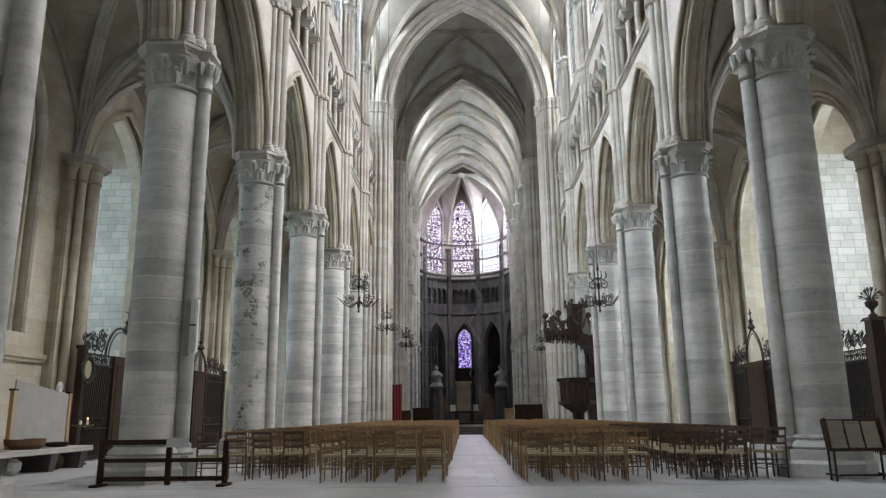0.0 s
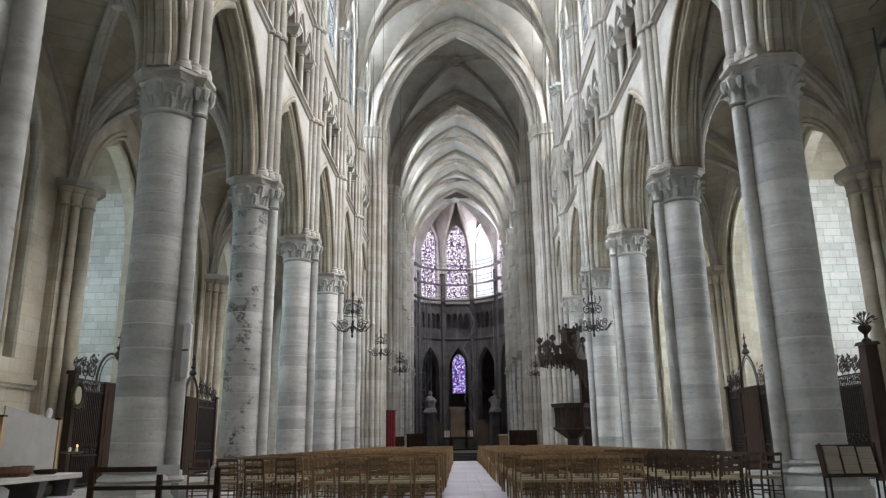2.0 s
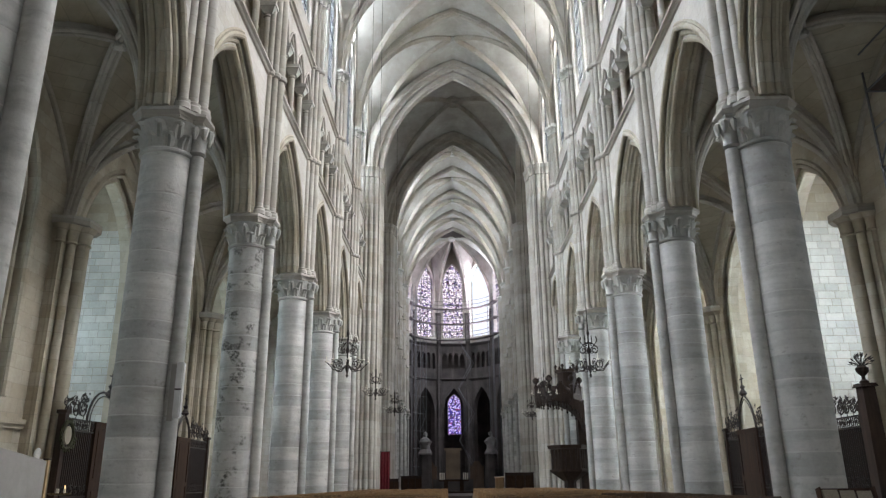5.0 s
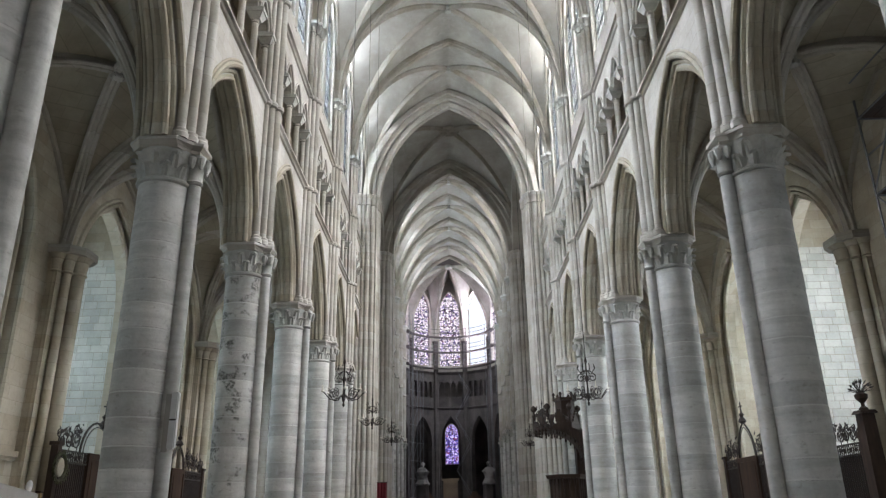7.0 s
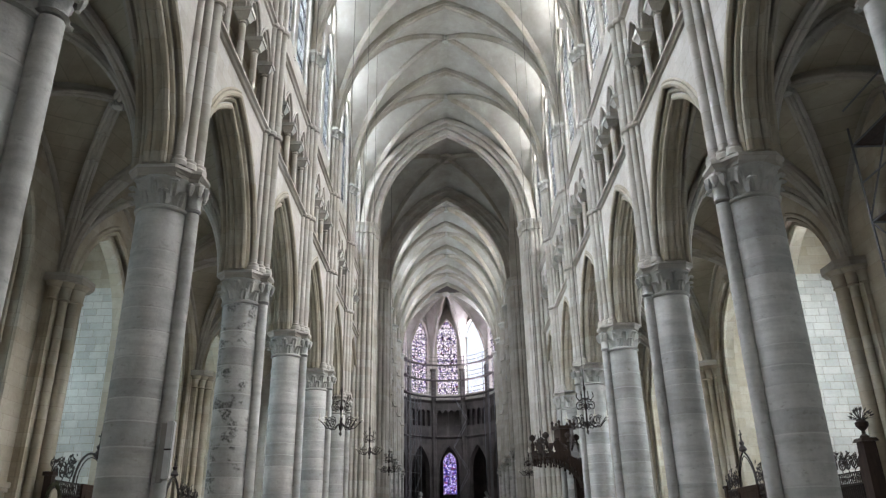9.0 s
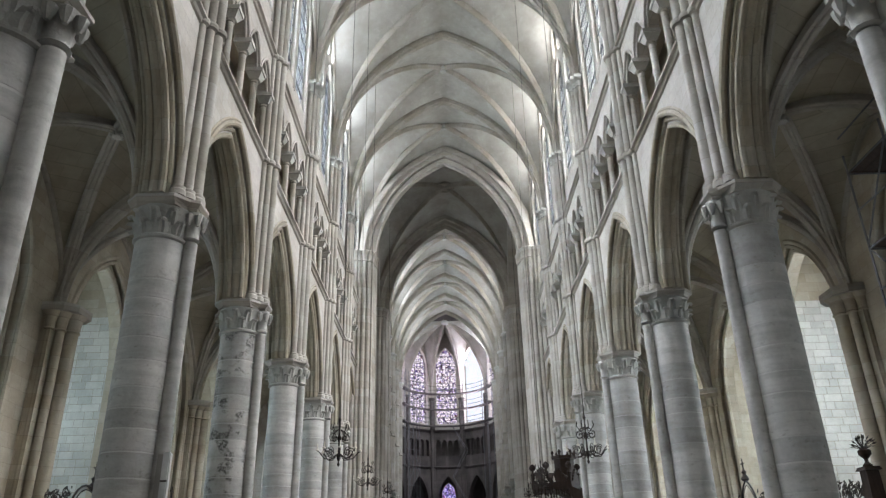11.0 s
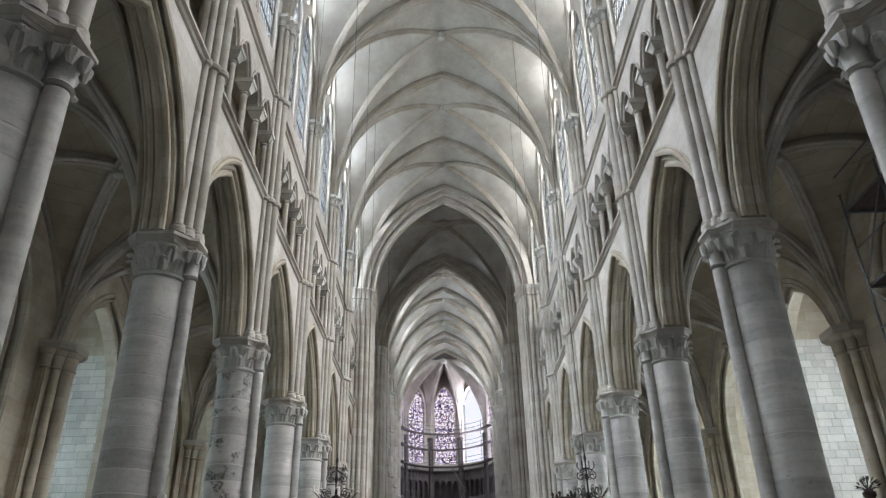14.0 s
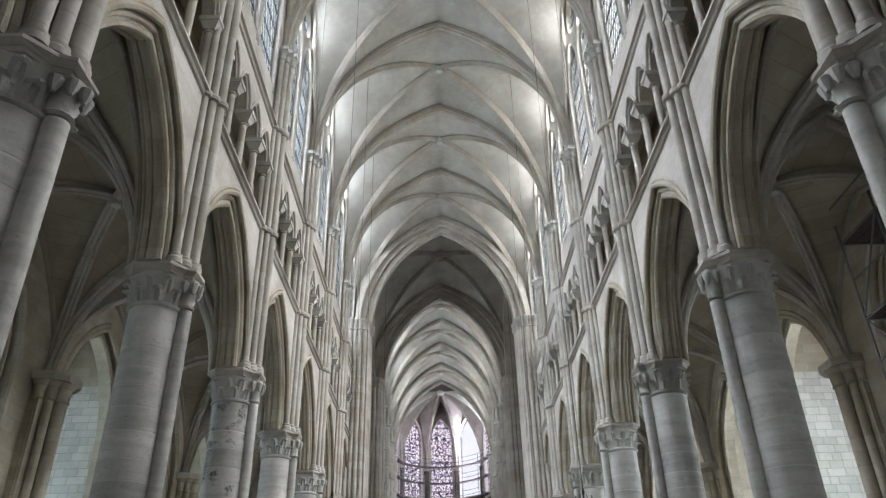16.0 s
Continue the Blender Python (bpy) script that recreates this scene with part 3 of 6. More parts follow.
    prism(bm, outl(0.03), CAP - 0.098, CAP - 0.03)
    prism(bm, outl(0.03), CAP - 0.03, CAP, outl(-0.01))
    out["abacus"] = shape("abacus", bm, MOULD, False)
    # three shafts rising to the vault, with rings and a small capital
    bm = bmesh.new()
    for dx, dy, r in VAULT_SHAFTS:
        lathe(bm, [(r + 0.08, CAP), (r + 0.08, CAP + 0.12), (r + 0.05, CAP + 0.16), (r + 0.06, CAP + 0.22), (r, CAP + 0.26), (r, SPRING - 0.5)], 14, dx, dy)
    out["vault_shafts"] = shape("vault_shaft", bm, MOULD)
    bm = bmesh.new()
    for dx, dy, r in VAULT_SHAFTS:
        for zz in (STRING_A, STRING_B):
            lathe(bm, [(r, zz - 0.14), (r + 0.07, zz - 0.1), (r + 0.09, zz - 0.02), (r + 0.07, zz + 0.05), (r, zz + 0.08)], 14, dx, dy)
    out["shaft_ring"] = shape("shaft_ring", bm, MOULD)
    bm = bmesh.new()
    for dx, dy, r in VAULT_SHAFTS:
        lathe(bm, [(r, SPRING - 0.5), (r + 0.05, SPRING - 0.46), (r + 0.01, SPRING - 0.4), (r + 0.03, SPRING - 0.2), (r + 0.12, SPRING - 0.08)], 12, dx, dy)
        prism(bm, [(dx - r - 0.13, dy - r - 0.1), (dx + r + 0.1, dy - r - 0.1), (dx + r + 0.1, dy + r + 0.1), (dx - r - 0.13, dy + r + 0.1)], SPRING - 0.08, SPRING + 0.08)
    out["springer"] = shape("springer_capital", bm, CARVED)
    return out


CM = column_meshes()


def column(x, y, side, worn, girth=1.0):
    c = tagged(empty("column", (x, y, 0)), "round grey limestone column" + (" with worn, pitted drums" if worn else " with leafy capital") + ", carrying the arcade", "column", "columns along the nave")
    sc = (side, 1, 1)
    linked("plinth", CM["plinth"], c)
    linked("base", CM["base"], c)
    linked("shaft_base", CM["shaft_base"], c, at=(-side * SHAFT_X, 0, 0))
    linked("engaged_shaft", CM["shaft"], c, at=(-side * SHAFT_X, 0, 0), label="slim shaft towards the nave")
    z, k = PLINTH_TOP + 0.12, int(abs(x * 7 + y * 3))
    while z < CAP - 0.97:
        me = (WORN if worn else DRUMS)[k % 5]
        h = DRUM_H[k % 5]
        last = z + h > CAP - 1.4
        f = (CAP - 0.97 - z) / h if last else 1.0
        ob = linked("drum", me, c, at=(0, 0, z), scale=(1, 1, f))
        ob.rotation_euler[2] = k * 1.3
        z += h * f
        k += 3
    linked("mortar_joints", CM["mortar"], c)
    linked("capital", CM["capital"], c, scale=sc, label="carved leafy stone capital")
    linked("abacus", CM["abacus"], c, scale=sc)
    c.scale = (girth, girth, 1)
    return c


for s in (-1, 1):
    for k, y in enumerate(COLS):
        if k == 2:      # stouter pier at the west end of the open nave
            column(s * NAVE, WEST_PIER, s, False, WEST_GIRTH[s])
        else:
            column(s * NAVE, y, s, s < 0 and k == 4)

# ---------------------------------------------------------------- high walls of the nave and choir
WIN_Z, WIN_S, WIN_H = 19.35, 24.2, 2.2
WIN_C, WIN_W = 1.28, 1.15      # middle and half width of each lancet


def bay_meshes():
    out = {}
    m = lambda u, d, z: Vector((WALL + d, u, z))
    hb = BAY / 2
    rise = lambda w: 12.65 - CAP + (w - 2.5) * 1.25
    bm = bmesh.new()
    for d0, d1, w in ((0.0, 0.2, 2.82), (0.2, 0.62, 2.5), (0.62, 0.95, 2.82)):
        pierced(bm, m, -hb, hb, CAP, STRING_A, d0, d1, [lancet(0, w, CAP - 1, CAP, rise(w), 26)])
    out["arcade"] = shape("arcade_wall", bm, STONE, False)
    bm = bmesh.new()
    for d, w, r in ((0.03, 2.9, 0.06), (0.02, 2.79, 0.09), (0.17, 2.66, 0.075), (0.24, 2.5, 0.085), (0.4, 2.53, 0.12), (0.58, 2.5, 0.085), (0.75, 2.68, 0.075), (0.93, 2.8, 0.1)):
        pts = [(WALL + d, u, CAP + z) for u, z in arc_points(w, rise(w), 30)]
        moulding(bm, pts, (1, 0, 0), roll(r))
    out["arch_moulding"] = shape("arch_moulding", bm, ARCH)
    for key, z in (("string_a", STRING_A), ("string_b", STRING_B)):
        bm = bmesh.new()
        v = [(0.0, z - 0.16), (-0.06, z - 0.13), (-0.09, z - 0.05), (-0.17, z - 0.02), (-0.17, z + 0.05), (0.0, z + 0.1)]
        a = [bm.verts.new((WALL + p, -hb, q)) for p, q in v]
        b = [bm.verts.new((WALL + p, hb, q)) for p, q in v]
        for k in range(len(v)):
            bm.faces.new((a[k], a[(k + 1) % len(v)], b[(k + 1) % len(v)], b[k]))
        out[key] = shape("string_course", bm, MOULD, False)
    # triforium: four arches on colonnettes, a dark passage behind
    bm = bmesh.new()
    pitch = 1.37
    centres = [pitch * (k - 1.5) for k in range(4)]
    pierced(bm, m, -hb, hb, STRING_A + 0.1, STRING_A + 0.28, 0.0, 0.5, [])
    pierced(bm, m, -hb, hb, 15.96, STRING_B - 0.1, 0.0, 0.42, [lancet(c, 0.585, 15.9, 15.96, 0.98, 12) for c in centres])
    for s in (-1, 1):
        pierced(bm, m, *sorted((s * 2.86, s * hb)), STRING_A + 0.28, 15.96, 0.0, 0.42, [])
    for c in centres:
        for d, w, r in ((0.0, 0.64, 0.05), (0.08, 0.575, 0.05)):
            moulding(bm, [(WALL + d, c + u, 15.95 + z) for u, z in arc_points(w, 0.95 + (w - 0.55), 14)], (1, 0, 0), roll(r, 6))
    out["triforium"] = shape("triforium_wall", bm, STONE, False)
    bm = bmesh.new()
    box(bm, WALL + 1.35, WALL + 1.6, -hb, hb, STRING_A - 0.4, STRING_B + 0.2)
    box(bm, WALL + 0.42, WALL + 1.35, -hb, hb, STRING_A - 0.4, STRING_A)
    box(bm, WALL + 0.42, WALL + 1.35, -hb, hb, STRING_B - 0.3, STRING_B)
    out["passage"] = shape("triforium_passage", bm, AISLE_STONE, False)
    bm = bmesh.new()
    lathe(bm, [(0.17, STRING_A + 0.2), (0.17, STRING_A + 0.32), (0.12, STRING_A + 0.4), (0.105, STRING_A + 0.44), (0.105, 15.5), (0.14, 15.53), (0.11, 15.58), (0.13, 15.72), (0.2, 15.82)], 12)
    out["colonnette"] = shape("colonnette", bm, MOULD)
    bm = bmesh.new()
    q = lambda r: [(-r - 0.05, -r), (r, -r), (r, r), (-r - 0.05, r)]
    prism(bm, q(0.12), 15.62, 15.84, q(0.22))
    prism(bm, q(0.25), 15.84, 15.98)
    out["colonnette_cap"] = shape("colonnette_capital", bm, CARVED, False)
    # clerestory: twin lancets under a round light
    bm = bmesh.new()
    wins = [lancet(c, WIN_W, WIN_Z, WIN_S, WIN_H, 16) for c in (-WIN_C, WIN_C)] + [oculus(0, 1.0, 27.25)]
    pierced(bm, m, -hb, hb, STRING_B + 0.1, HI, 0.1, 0.28, wins)
    wins2 = [lancet(c, WIN_W - 0.1, WIN_Z, WIN_S, WIN_H - 0.1, 16) for c in (-WIN_C, WIN_C)] + [oculus(0, 0.92, 27.25)]
    pierced(bm, m, -hb, hb, STRING_B + 0.1, HI, 0.28, 0.8, wins2)
    for c in (-WIN_C, WIN_C):
        moulding(bm, [(WALL + 0.13, c + u, WIN_S + z) for u, z in arc_points(WIN_W + 0.02, WIN_H, 16)], (1, 0, 0), roll(0.07, 6))
        for s in (-1, 1):
            tube(bm, [(WALL + 0.13, c + s * (WIN_W + 0.02), WIN_Z - 0.3), (WALL + 0.13, c + s * (WIN_W + 0.02), WIN_S)], 0.07, 8)
    # sloping sill
    a = [bm.verts.new((WALL + x, y, z)) for x, y, z in ((0.0, -hb, STRING_B + 0.1), (0.0, hb, STRING_B + 0.1), (0.27, hb, WIN_Z + 0.02), (0.27, -hb, WIN_Z + 0.02), (0.27, -hb, STRING_B + 0.1), (0.27, hb, STRING_B + 0.1))]
    bm.faces.new((a[0], a[1], a[2], a[3]))
    bm.faces.new((a[0], a[3], a[4]))
    bm.faces.new((a[1], a[5], a[2]))
    out["clerestory"] = shape("clerestory_wall", bm, STONE, False)
    return out


def pane_and_lead(w, sill, spring, h, cell=0.3):
    """A pointed pane and its lattice of leads and bars, in the plane x = 0, middle at y = 0."""
    bm = bmesh.new()
    rim = [(u, spring + z) for u, z in arc_points(w, h, 16)]
    pts = [(-w, sill)] + rim + [(w, sill)]
    bm.faces.new([bm.verts.new((0, u, z)) for u, z in pts])
    pane = shape("pane", bm, GLASS, False)
    bm = bmesh.new()
    top = lambda u: spring + arch(u, w, h)
    slope = 1.7
    step = cell * slope
    z = sill - 2 * w * slope
    while z < spring + h:
        for sgn in (1, -1):
            run = []
            for k in range(161):
                u = -w + 2 * w * k / 160
                zz = z + slope * (u + w)
                if sill <= zz <= top(u):
                    run.append((sgn * u, zz))
            if len(run) > 1:
                bar(bm, (-0.01, *run[0]), (-0.01, *run[-1]), 0.022, 0.03, (1, 0, 0))
        z += step
    z = sill + 0.9
    while z < spring + h * 0.7:
        ww = w if z < spring else w * 0.6
        bar(bm, (-0.03, -ww, z), (-0.03, ww, z), 0.045, 0.03)
        z += 0.9
    return pane, shape("lattice", bm, LEAD, False)


BM_ = bay_meshes()
CL_PANE, CL_LEAD = pane_and_lead(WIN_W - 0.09, WIN_Z, WIN_S, WIN_H - 0.1)
bm = bmesh.new()
bm.faces.new([bm.verts.new((0, 0.93 * math.cos(2 * math.pi * k / 24), 27.2 + 0.93 * math.sin(2 * math.pi * k / 24))) for k in range(24)])
OC_PANE = shape("pane", bm, GLASS, False)
bm = bmesh.new()
for k in range(6):
    a = math.pi * k / 6
    bar(bm, (-0.02, 0.93 * math.cos(a), 27.2 + 0.93 * math.sin(a)), (-0.02, -0.93 * math.cos(a), 27.2 - 0.93 * math.sin(a)), 0.05, 0.05, (1, 0, 0))
for r in (0.35, 0.65):
    ring = [(-0.02, r * math.cos(2 * math.pi * k / 18), 27.2 + r * math.sin(2 * math.pi * k / 18)) for k in range(19)]
    tube(bm, ring, 0.03, 5)
OC_LEAD = shape("lattice", bm, LEAD, False)
WINDOWS = [0]


def bay_of(wall, s, yc, xc=0.0, stretch=1.0, inward=1.0, watts=900):
    sc = (s, stretch, 1)
    at = (xc - s * (1 - inward), yc, 0)
    for key, name in (("arcade", "arcade_wall"), ("arch_moulding", "arch_moulding"), ("string_a", "string_course"), ("string_b", "string_course"), ("triforium", "triforium_wall"), ("passage", "triforium_passage"), ("clerestory", "clerestory_wall")):
        linked(name, BM_[key], wall, at=at, scale=sc)
    for k in range(5):
        p = (at[0] + s * (WALL + 0.14), yc + stretch * 1.37 * (k - 2) , 0)
        if abs(k - 2) == 2:
            p = (p[0], yc + stretch * (1.37 * (k - 2) - math.copysign(0.08, k - 2)), 0)
        linked("colonnette", BM_["colonnette"], wall, at=p)
        linked("colonnette_capital", BM_["colonnette_cap"], wall, at=p, scale=(s, 1, 1))
    for c in (-WIN_C, WIN_C):
        WINDOWS[0] += 1
        w = tagged(empty("window_%d" % WINDOWS[0], (at[0] + s * (WALL + 0.3), yc + c * stretch, 0)), "tall pointed clerestory window with diamond leaded panes", "window", kind="structure")
        linked("pane", CL_PANE, w, scale=sc).visible_shadow = False
        linked("lattice", CL_LEAD, w, scale=sc)
    WINDOWS[0] += 1
    w = tagged(empty("window_%d" % WINDOWS[0], (at[0] + s * (WALL + 0.3), yc, 0)), "round clerestory window above the twin lancets", "window", kind="structure")
    linked("pane", OC_PANE, w, scale=sc).visible_shadow = False
    linked("lattice", OC_LEAD, w, scale=sc)
    # lamp added for the window light, inside the glass and before the wall face
    daylight_lamp("clerestory_daylight", (at[0] + s * (WALL + 0.06), yc, 27.0), (at[0], yc, 26.2), 3.6 * stretch, 2.6, watts, (0.925, 0.945, 1.0) if s > 0 else (0.855, 0.94, 1.08))


def shafts_at(wall, s, y, xc=0.0, inward=1.0, girth=1.0):
    at = (xc + s * (NAVE - (1 - inward)), y, 0)
    for key in ("vault_shafts", "shaft_ring", "springer"):
        linked({"vault_shafts": "vault_shaft", "shaft_ring": "shaft_ring", "springer": "springer_capital"}[key], CM[key], wall, at=at, scale=(s * girth, girth, 1))


for s, name in ((-1, "wall_north"), (1, "wall_south")):
    wall = setting(name, "three-storey limestone nave wall with arcade, triforium and clerestory")
    for k in range(-3, 5):
        bay_of(wall, s, FIRST + BAY * (k + 0.5), watts=LIGHT_NAVE * ((1.15 if k > 0 else 1.7 if s < 0 else 1.15) if k >= -1 else 0.06))
    for k, y in enumerate(COLS):
        if k == 2:
            shafts_at(wall, s, WEST_PIER, girth=WEST_GIRTH[s])
        else:
            shafts_at(wall, s, y)
    choir = setting("choir_" + name, "pale limestone choir wall with arcade, triforium and tall windows")
    for k, yc in enumerate(CHOIR_MID):
        bay_of(choir, s, yc, CHOIR_X, CHOIR_BAY / BAY, 0.5, watts=LIGHT_CHOIR_S if s > 0 else LIGHT_CHOIR_N)
    for k in range(1, 5):
        y = CROSS_E + 0.6 + CHOIR_BAY * k
        shafts_at(choir, s, y, CHOIR_X, 0.5)
        column(CHOIR_X + s * (NAVE - 0.5), y, s, False)

# ---------------------------------------------------------------- crossing piers
def crossing_pier(x, y):
    p = tagged(empty("crossing_pier", (x, y, 0)), "clustered limestone crossing pier of many slim shafts", "pier", "crossing piers")
    bm = bmesh.new()
    prism(bm, [(-0.95, -1.35), (0.95, -1.35), (1.35, -0.95), (1.35, 0.95), (0.95, 1.35), (-0.95, 1.35), (-1.35, 0.95), (-1.35, -0.95)], 0.0, SPRING + 0.1)
    part("core", bm, MOULD, p)
    bm = bmesh.new()
    prism(bm, [(-1.3, -1.7), (1.3, -1.7), (1.7, -1.3), (1.7, 1.3), (1.3, 1.7), (-1.3, 1.7), (-1.7, 1.3), (-1.7, -1.3)], 0.0, 0.5)
    part("plinth", bm, DRUM, p)
    spots = []
    for a in range(4):
        c, sn = (1, 0, -1, 0)[a], (0, 1, 0, -1)[a]
        for off, r in ((-0.9, 0.15), (-0.6, 0.12), (-0.32, 0.15), (0.0, 0.2), (0.32, 0.15), (0.6, 0.12), (0.9, 0.15)):
            d = 1.42 - abs(off) * 0.1
            spots.append((c * d - sn * off, sn * d + c * off, r))
        spots.append(((c - sn) * 1.18, (sn + c) * 1.18, 0.16))
    for dx, dy, r in spots:
        bm = bmesh.new()
        lathe(bm, [(r + 0.07, 0.5), (r + 0.07, 0.62), (r, 0.75), (r, SPRING - 0.75), (r + 0.05, SPRING - 0.7), (r + 0.02, SPRING - 0.6), (r + 0.04, SPRING - 0.3), (r + 0.13, SPRING - 0.15), (r + 0.15, SPRING), (r + 0.1, SPRING + 0.05)], 10, dx, dy)
        linked("shaft", shape("shaft", bm, MOULD), p)
    return p


for s in (-1, 1):
    crossing_pier(s * 6.43, CROSS_W)
    crossing_pier(-0.02 + s * 6.4, CROSS_E)

# ---------------------------------------------------------------- aisles
AV = vault_meshes((11.9 - 6.91) / 2, BAY / 2, CAP, 12.9, n=10, stilt=0.3, skin=AISLE_WEB, rib_skin=MOULD)
AX = (11.9 + 6.91) / 2
for s in (-1, 1):
    for k in range(-3, 5):
        hang_vault(AV, "aisle_vault", (s * AX, FIRST + BAY * (k + 0.5), 0), "shaded rib vault over the side aisle", first_rib=-BAY / 2, boss=True)


def respond_mesh():
    bm = bmesh.new()
    for dx, dy, r in ((-0.3, 0.0, 0.2), (-0.12, -0.3, 0.13), (-0.12, 0.3, 0.13), (0.1, -0.52, 0.11), (0.1, 0.52, 0.11)):
        lathe(bm, [(r + 0.1, 0.0), (r + 0.1, 0.55), (r + 0.07, 0.62), (r, 0.72), (r, CAP - 0.8), (r + 0.05, CAP - 0.76), (r + 0.02, CAP - 0.7), (r + 0.05, CAP - 0.4), (r + 0.17, CAP - 0.24)], 14, dx, dy)
    box(bm, 0.0, 0.4, -0.62, 0.62, 0.0, CAP)
    return shape("respond_shafts", bm, AISLE_STONE)


RESP = respond_mesh()
bm = bmesh.new()
prism(bm, [(-0.62, -0.4), (-0.3, -0.7), (0.35, -0.8), (0.35, 0.8), (-0.3, 0.7), (-0.62, 0.4)], CAP - 0.24, CAP, None)
RESP_AB = shape("respond_abacus", bm, MOULD, False)
AIS_W, AIS_SILL, AIS_SPR, AIS_H = 1.15, 3.6, 8.6, 2.6
AI_PANE, AI_LEAD = pane_and_lead(AIS_W - 0.05, AIS_SILL, AIS_SPR, AIS_H, 0.34)


def aisle_bay_mesh():
    bm = bmesh.new()
    hb = BAY / 2
    m = lambda u, d, z: Vector((AISLE + d, u, z))
    pierced(bm, m, -hb, hb, 0, 13.3, 0.0, 0.35, [lancet(0, AIS_W + 0.35, AIS_SILL - 0.2, AIS_SPR, AIS_H + 0.3, 16)])
    pierced(bm, m, -hb, hb, 0, 13.3, 0.35, 0.9, [lancet(0, AIS_W, AIS_SILL, AIS_SPR, AIS_H, 16)])
    for d, w, r in ((0.02, AIS_W + 0.42, 0.09), (0.3, AIS_W + 0.22, 0.08), (0.36, AIS_W + 0.02, 0.06)):
        moulding(bm, [(AISLE + d, u, AIS_SPR + z) for u, z in arc_points(w, AIS_H + (w - AIS_W), 20)], (1, 0, 0), roll(r, 7))
        for q in (-1, 1):
            tube(bm, [(AISLE + d, q * w, AIS_SILL - 0.2), (AISLE + d, q * w, AIS_SPR)], r, 7)
    box(bm, AISLE - 0.12, AISLE, -hb, hb, 2.75, 2.9)
    box(bm, AISLE - 0.07, AISLE, -hb, hb, 2.65, 2.75)
    return shape("aisle_wall", bm, AISLE_STONE, False)


AIS = aisle_bay_mesh()
CHAPEL_X = 16.2
CHAPELS = (1, 2, 3, 4)


def chapel_meshes():
    """A side chapel: entrance arch in the aisle wall, outer wall with a window, ceiling."""
    hb = BAY / 2
    m = lambda u, d, z: Vector((AISLE + d, u, z))
    bm = bmesh.new()
    pierced(bm, m, -hb, hb, 0, 13.3, 0.0, 0.3, [lancet(0, 2.45, 0, 8.2, 3.6, 20)])
    pierced(bm, m, -hb, hb, 0, 13.3, 0.3, 0.75, [lancet(0, 2.25, 0, 8.2, 3.3, 20)])
    for d, w, r in ((0.02, 2.52, 0.09), (0.05, 2.38, 0.08), (0.3, 2.25, 0.1)):
        moulding(bm, [(AISLE + d, u, 8.2 + z) for u, z in arc_points(w, 3.3 + (w - 2.25) * 1.3, 24)], (1, 0, 0), roll(r, 7))
        for q in (-1, 1):
            tube(bm, [(AISLE + d, q * w, 0), (AISLE + d, q * w, 8.2)], r, 8)
    entry = shape("chapel_arch", bm, AISLE_STONE, False)
    bm = bmesh.new()
    pierced(bm, lambda u, d, z: Vector((CHAPEL_X + d, u, z)), -hb, hb, 0, 12.6, 0.0, 0.8, [lancet(0, AIS_W, AIS_SILL, AIS_SPR, AIS_H, 16)])
    outer = shape("chapel_outer_wall", bm, AISLE_STONE, False)
    bm = bmesh.new()
    box(bm, AISLE + 0.75, CHAPEL_X + 0.8, -hb, hb, 12.6, 12.9)
    roof_ = shape("chapel_ceiling", bm, WEB, False)
    return entry, outer, roof_


CHAP = chapel_meshes()
for s, name in ((-1, "aisle_wall_north"), (1, "aisle_wall_south")):
    wall = setting(name, "limestone aisle wall with chapel arches, pointed windows and wall shafts")
    for k in range(-3, 5):
        yc = FIRST + BAY * (k + 0.5)
        chapel = k in CHAPELS
        linked("respond", RESP, wall, at=(11.75 if s > 0 else -11.6, yc - BAY / 2, 0), scale=(s, 1, 1))
        linked("respond_abacus", RESP_AB, wall, at=(11.75 if s > 0 else -11.6, yc - BAY / 2, 0), scale=(s, 1, 1))
        if chapel:
            for nm, me in zip(("chapel_arch", "chapel_outer_wall", "chapel_ceiling"), CHAP):
                linked(nm, me, wall, at=(0, yc, 0), scale=(s, 1, 1))
        else:
            linked("wall_bay", AIS, wall, at=(0, yc, 0), scale=(s, 1, 1))
        wx = CHAPEL_X + 0.4 if chapel else AISLE + 0.5
        WINDOWS[0] += 1
        w = tagged(empty("window_%d" % WINDOWS[0], (s * wx, yc, 0)), "tall pointed window with leaded clear glass", "window", kind="structure")
        linked("pane", AI_PANE, w, scale=(s, 1, 1)).visible_shadow = False
        linked("lattice", AI_LEAD, w, scale=(s, 1, 1))
        daylight_lamp("aisle_daylight", (s * (wx + 0.04), yc, 7.4), (0, yc, 7.4), 2.28, 7.6, (LIGHT_CHAPEL * ((1.8 if k < 3 else 2.0) if s > 0 else (0.85 if k < 3 else 0.9))) if chapel else LIGHT_AISLE, (0.885, 0.94, 1.04) if s > 0 else (0.78, 0.93, 1.06))

